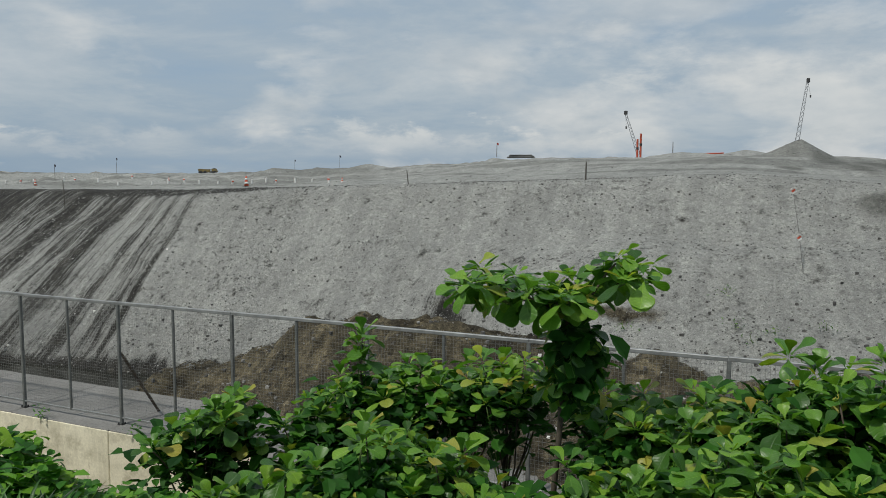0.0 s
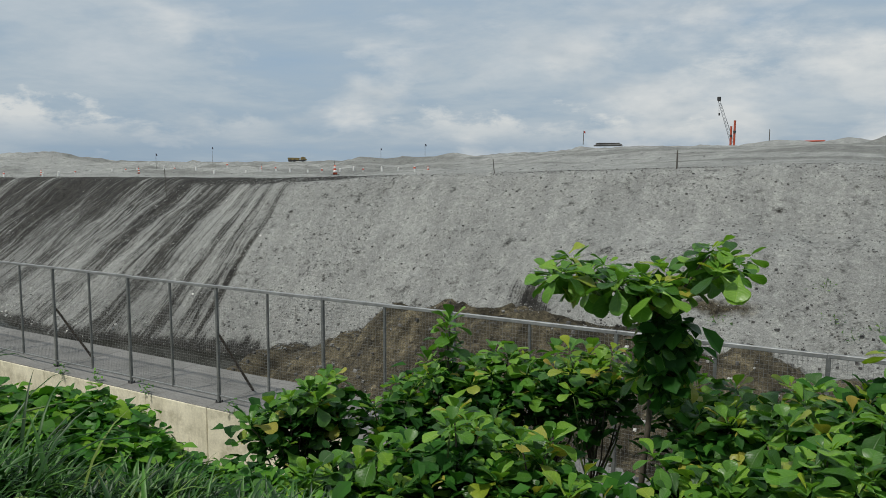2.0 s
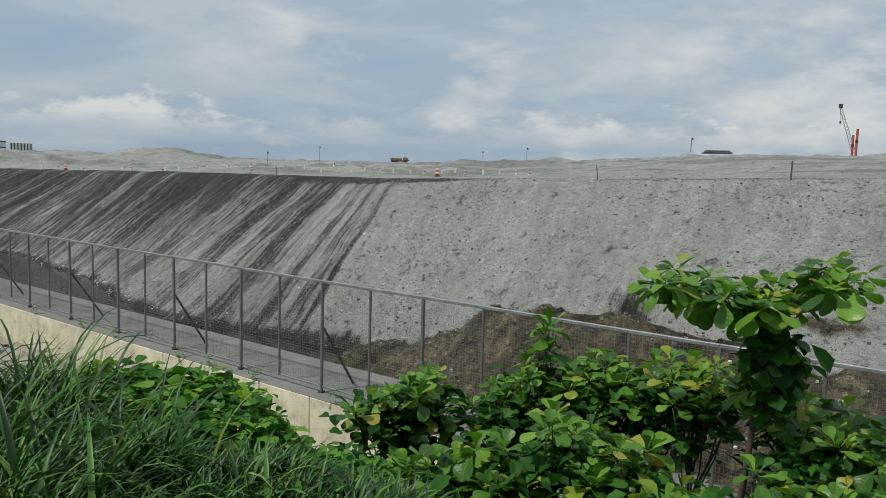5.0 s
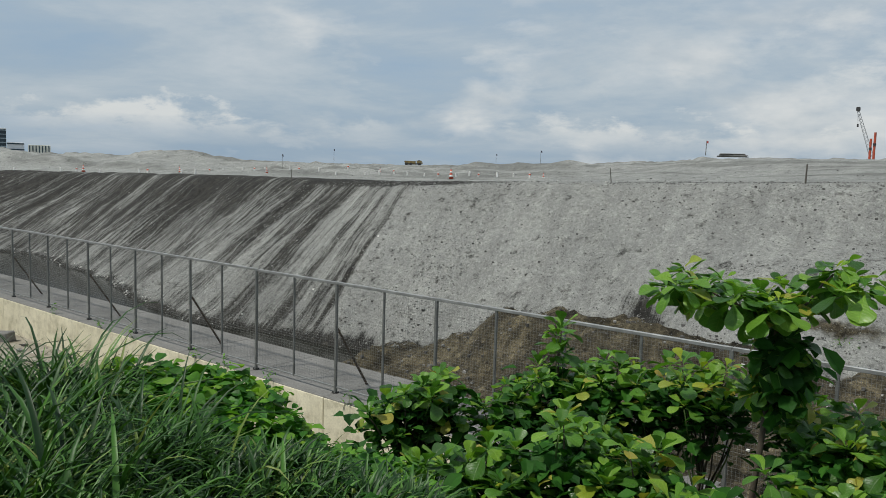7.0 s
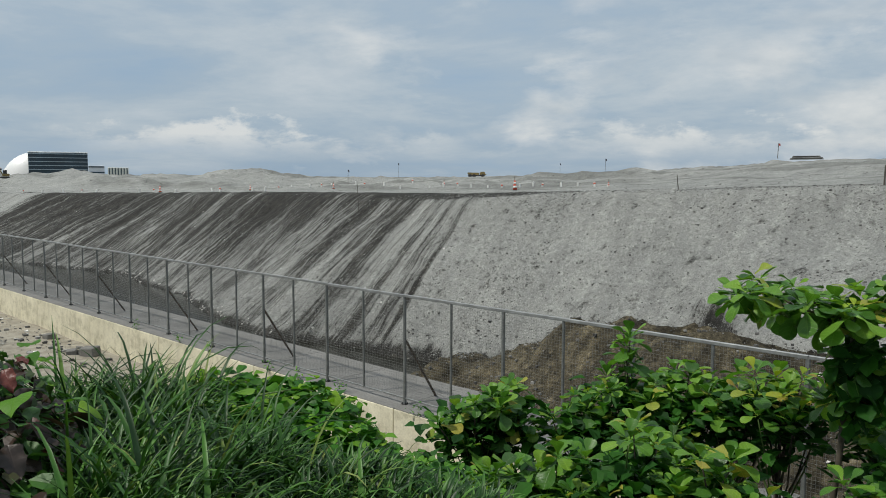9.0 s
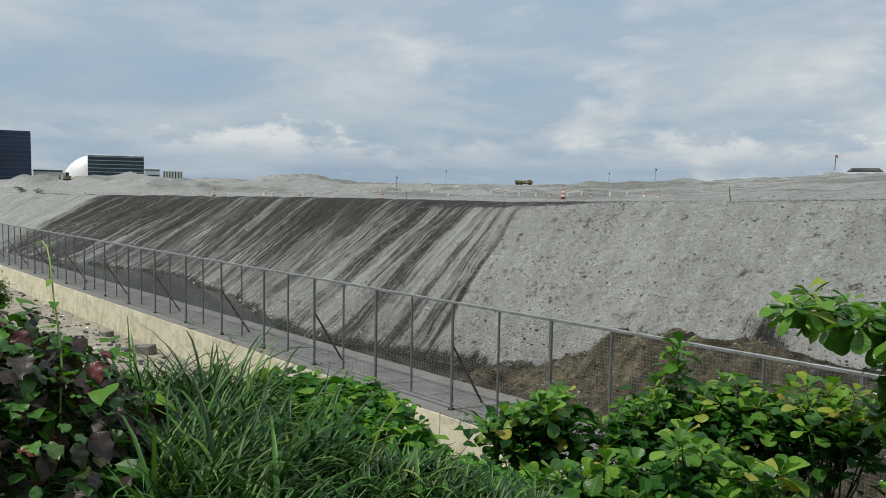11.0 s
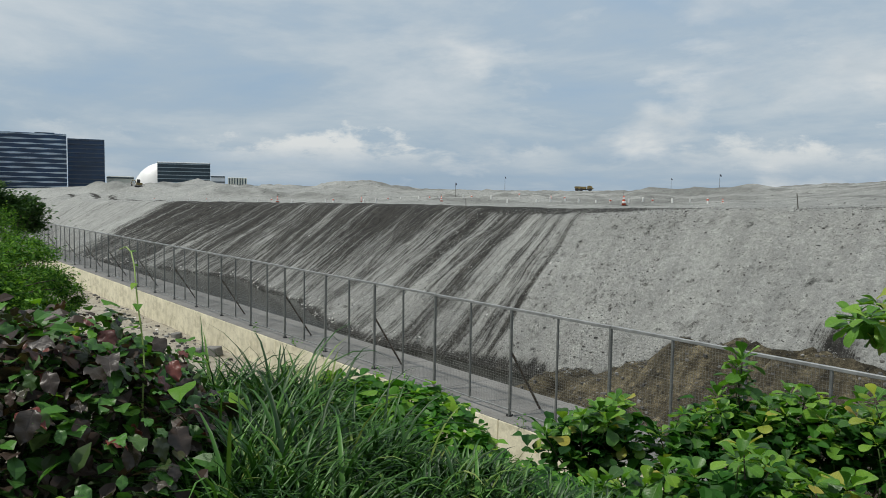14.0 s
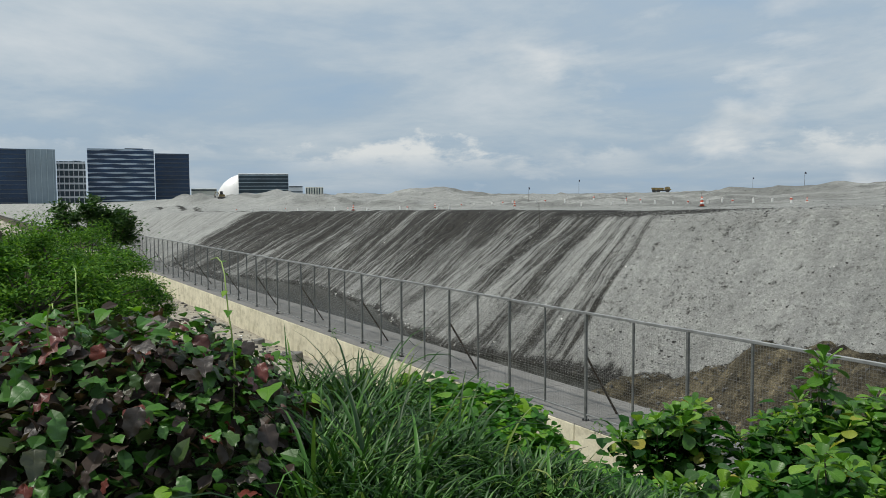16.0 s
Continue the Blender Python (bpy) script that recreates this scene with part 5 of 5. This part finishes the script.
vine_mound(144.2, 5.7, 2.72, 0.78, 201, 230)
vine_mound(149.2, 5.9, 2.76, 0.72, 202, 200)
vine_mound(139.6, 5.6, 2.1, 0.5, 204, 130)
vine_mound(136.2, 5.2, 1.75, 0.5, 205, 120)
vine_mound(138.5, 6.2, 2.02, 0.7, 206, 150)
vine_mound(134.8, 6.3, 1.90, 0.7, 207, 150)
vine_mound(131.4, 6.3, 1.80, 0.6, 208, 120)


def grass_tuft_field():
    rnd = random.Random(7)
    verts, faces = [], []

    def blade(c, ln, yaw, lean, w):
        d = Vector((math.cos(yaw), math.sin(yaw), 0))
        side = Vector((-d.y, d.x, 0))
        k, seg, p = len(verts), 7, Vector(c)
        start, bend = 0.08 + 0.25 * lean, 0.5 + 1.25 * lean
        for i in range(seg + 1):
            t = i / seg
            ang = start + bend * t * t
            hw = w * min(1.0, 0.45 + 1.6 * t) * (1 - t ** 3) * 0.5 + 0.0005
            cup = Vector((0, 0, hw * 0.6))
            verts.append(tuple(p - side * hw + cup))
            verts.append(tuple(p))
            verts.append(tuple(p + side * hw + cup))
            p = p + (d * math.sin(ang) + Vector((0, 0, math.cos(ang)))) * (ln / seg)
        for i in range(seg):
            for u in (0, 1):
                n = k + 3 * i + u
                faces.append((n, n + 1, n + 4, n + 3))

    tufts = []
    for _ in range(560):
        az, d = rnd.uniform(129, 161), rnd.uniform(3.3, 6.6)
        if (4.8 < d < 5.9 and az < 150) or (d > 5.9 and az > 143):
            continue
        tufts.append((az, d))
    P = [polar(a, d) + EYE_B for a, d in tufts]
    Z = ground_z(np.array([p.x for p in P]), np.array([p.y for p in P]))[0]
    for (az, d), p, z in zip(tufts, P, Z):
        tall = float(np.interp(az, (129, 134, 139, 145, 150, 156, 161), (0.3, 0.26, 0.28, 0.38, 0.57, 0.66, 0.56)))
        tall = tall * rnd.uniform(0.75, 1.2)
        for _ in range(42):
            c = Vector((p.x + rnd.gauss(0, 0.045), p.y + rnd.gauss(0, 0.045), z - 0.03))
            blade(c, tall * rnd.uniform(0.5, 1.2) * (1.5 if rnd.random() < 0.04 else 1), math.atan2(c.y - p.y, c.x - p.x) + rnd.gauss(0, 0.5), 0.25 + 1.35 * rnd.random() ** 0.8, rnd.uniform(0.014, 0.034))
    me = bpy.data.meshes.new("grass")
    me.from_pydata(verts, [], faces)
    me.materials.append(GRASS)
    me.shade_smooth()
    tagged(new("grass", me), "long green grass on the bank", "grass", kind="stuff")


grass_tuft_field()


def bronze_shrub():
    rnd = random.Random(9)
    b = polar(173.2, 4.8) + EYE_C
    z0 = gz(b.x, b.y)
    s = thing("bronze_shrub", (b.x, b.y, z0), "dense shrub with dark bronze and green leaves", "shrub")
    h = 3.53 - z0

    def on(q):
        a, u = q.uniform(0, 6.28), q.random()
        r = 1.36 * math.sqrt(u)
        return Vector((r * math.cos(a) * 0.95, r * math.sin(a) * 1.0, h * (1 - 0.62 * u ** 1.6) + q.uniform(-0.14, 0.06)))

    for k in range(5):
        branch(s, rnd, (0.05 * k - 0.1, 0, -0.1), on(rnd) * 0.85, 0.02, 0.008, 0.02)
    for k in range(540):
        c = on(rnd)
        yaw = math.atan2(-c.x, c.y) + rnd.uniform(-1.2, 1.2)
        piece("leaf", rnd.choice(BRONZE), s, aim(c, yaw, rnd.uniform(-1.15, 0.1), rnd.uniform(-0.5, 0.5), rnd.uniform(0.8, 1.35)))
    for k in range(90):
        a = rnd.uniform(0, 6.28)
        c = Vector((rnd.uniform(1.0, 1.38) * math.cos(a), rnd.uniform(1.0, 1.38) * math.sin(a), h * rnd.uniform(0.08, 0.5)))
        piece("leaf", rnd.choice(BRONZE), s, aim(c, a - 1.57 + rnd.uniform(-0.8, 0.8), rnd.uniform(-1.0, 0.1), rnd.uniform(-0.5, 0.5), rnd.uniform(0.85, 1.35)))
    for k in range(75):
        c = on(rnd) + Vector((-0.1, 0.15, 0.03))
        piece("vine_leaf", rnd.choice(HEARTS), s, aim(c, rnd.uniform(0, 6.28), rnd.uniform(-0.4, 0.4), 0, rnd.uniform(0.7, 1.25)))

    def low(q):
        a, r = q.uniform(0, 6.28), q.uniform(0.4, 1.33)
        return Vector((r * math.cos(a), r * math.sin(a), h * q.uniform(0.0, 0.5)))

    tagged(leaf_cloud("skirt_leaves", s, RED_STUFF, rnd, 2400, low, 0.12, 0.08, (-0.9, 0.4)), kind="stuff")
    tagged(leaf_cloud("inner_leaves", s, RED_STUFF, rnd, 3200, lambda q: on(q) * q.uniform(0.75, 1.0), 0.125, 0.08, (-0.9, 0.4)), kind="stuff")


bronze_shrub()


def wall_weeds():
    """Small weeds that root in the joint between wall and walkway."""
    rnd = random.Random(44)
    for x in (-9.4, -11.6, -13.1, -14.2, -16.9, -18.4, -21.0):
        s = thing("weed", (x, 8.84, -0.005), "small yellow-green weed in the joint of the wall", "weed", "weeds on the wall")
        branch(s, rnd, (0, 0, 0), (rnd.uniform(-0.06, 0.06), -0.04, 0.2), 0.005, 0.003, 0.02, SHOOT, "stem")
        tagged(leaf_cloud("leaves", s, VINE, rnd, 26, lambda q: Vector((q.gauss(0, 0.08), q.gauss(-0.03, 0.04), abs(q.gauss(0.1, 0.08)))), 0.07, 0.04), kind="stuff")


wall_weeds()


def sprout(az, d, el, h, bend, seed):
    """A pale climbing shoot with a nodding tip."""
    rnd = random.Random(seed)
    b = polar(az, d, 4.2 + d * math.tan(radians(el))) + EYE_C
    s = thing("climbing_shoot", (b.x, b.y, b.z - h), "pale green climbing shoot with a nodding tip", "shoot", "climbing shoots")
    pts, p = [], Vector()
    for k in range(12):
        pts.append(p.copy())
        turn = (0.12 if d > 4 else 0.5) + 0.05 * math.sin(2.3 * k + seed) + max(0.0, k - 6) * 0.42
        p = p + Vector((math.sin(turn) * (1 if bend > 0 else -1), 0.1 * math.sin(k), math.cos(turn))) * (h / 7.6)
    part("stem", tube(bmesh.new(), pts, [(0.0062 - 0.0003 * k) * (1 if d > 4 else 0.6) for k in range(12)], 6), SHOOT, s, smooth=True)
    for k in range(1, 11):
        piece("leaf", rnd.choice(HEARTS), s, aim(pts[k], rnd.uniform(0, 6.28), rnd.uniform(-0.4, 0.6), 0, 1.0 - 0.085 * k))


sprout(163.3, 4.4, -5.4, 0.85, -0.16, 1)
sprout(173.5, 4.5, -5.4, 0.62, -0.35, 2)
sprout(175.5, 4.3, -7.0, 0.5, 0.2, 3)


def fine_tree(name, az, d, z_lo, z_hi, rx, n, mat, seed, label, category, length, width, clumps, spread=(0.14, 0.34)):
    rnd = random.Random(seed)
    b = polar(az, d) + EYE_C
    z0 = gz(b.x, b.y)
    s = thing(name, (b.x, b.y, z0), label, category)
    part("trunk", tube(bmesh.new(), [(0, 0, -0.2), (0.05, 0.03, (z_hi - z0) * 0.4), (0, 0, (z_hi - z0) * 0.75)], [0.11, 0.08, 0.04], 8), BARK, s, smooth=True)
    cs = []
    for _ in range(clumps):
        a, r = rnd.uniform(0, 6.28), rx * math.sqrt(rnd.random())
        z = z_lo + (z_hi - z_lo) * (rnd.random() ** 0.7) * (1 - 0.4 * (r / rx) ** 2)
        cs.append((Vector((r * math.cos(a), r * math.sin(a), z - z0)), rnd.uniform(*spread) * rx / 1.6))
        branch(s, rnd, (0, 0, (z_hi - z0) * 0.3), cs[-1][0], 0.03, 0.01, 0.04)

    def on(q):
        c, r = q.choice(cs)
        return c + Vector((q.gauss(0, r * 0.6), q.gauss(0, r * 0.6), q.gauss(0, r * 0.38)))

    tagged(leaf_cloud("crown", s, mat, rnd, n, on, length, width), kind="stuff")


fine_tree("shade_tree", 172.8, 29, 2.7, 4.4, 1.35, 9000, DARKTREE, 301, "dark green small tree at the end of the fence", "tree", 0.15, 0.08, 40, (0.2, 0.45))
FEATHERY = [(176.5, 11, 1.6, 3.75, 1.2, 305), (174.2, 15, 1.2, 3.75, 1.5, 304), (172.6, 20, 0.6, 3.5, 1.6, 303), (175.0, 23, 1.2, 4.1, 2.0, 302), (170.4, 23, -0.4, 2.8, 1.1, 306), (178.0, 16, 1.4, 4.2, 1.6, 307)]
for az, d, lo, hi, r, seed in FEATHERY:
    fine_tree("feathery_bush", az, d, lo, hi, r, 22000, ACACIA, seed, "yellow-green feathery bush beside the concrete wall" if d > 18 else "tall yellow-green feathery bush on the bank", "bush", 0.085, 0.03, 70)


def undergrowth():
    """Low weeds over the bank on our side."""
    rnd = random.Random(77)
    pts = [(rnd.uniform(-34, -2.5), rnd.uniform(-2.5, 4.2)) for _ in range(14000)] + [(rnd.uniform(-10.5, -3.8), rnd.uniform(3.5, 6.6)) for _ in range(4500)] + [(rnd.uniform(-3, 5), rnd.uniform(2.0, 7.0)) for _ in range(2500)]
    zs = ground_z(np.array([p[0] for p in pts]), np.array([p[1] for p in pts]))[0]
    it = iter([Vector((x, y, z + rnd.random() ** 2 * 0.25)) for (x, y), z in zip(pts, zs)])
    # same shade-darkened leaf colour as inside the shrubs
    ob = leaf_cloud("undergrowth", None, LEAF_SHADED, rnd, len(pts), lambda q: next(it), 0.12, 0.09, (-0.6, 0.7))
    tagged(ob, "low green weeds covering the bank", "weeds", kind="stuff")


undergrowth()


def sprigs():
    """Small yellow-green weeds rooted on the older bank."""
    rnd = random.Random(21)
    for az, d in ((92.8, 13.4), (91.6, 13.0), (90.2, 13.2), (88.4, 12.8), (93.6, 14.0), (87.0, 13.4), (100.5, 13.6)):
        b = polar(az, d)
        s = thing("weed", (b.x, b.y, gz(b.x, b.y) - 0.01), "small yellow-green weed on the gravel bank", "weed", "weeds on the bank")
        branch(s, rnd, (0, 0, 0), (rnd.uniform(-0.08, 0.08), 0, 0.16), 0.006, 0.003, 0.02, GREEN_STEM, "stem")
        tagged(leaf_cloud("leaves", s, ACACIA, rnd, 22, lambda q: Vector((q.gauss(0, 0.10), q.gauss(0, 0.06), abs(q.gauss(0.06, 0.05)))), 0.06, 0.02), kind="stuff")


sprigs()
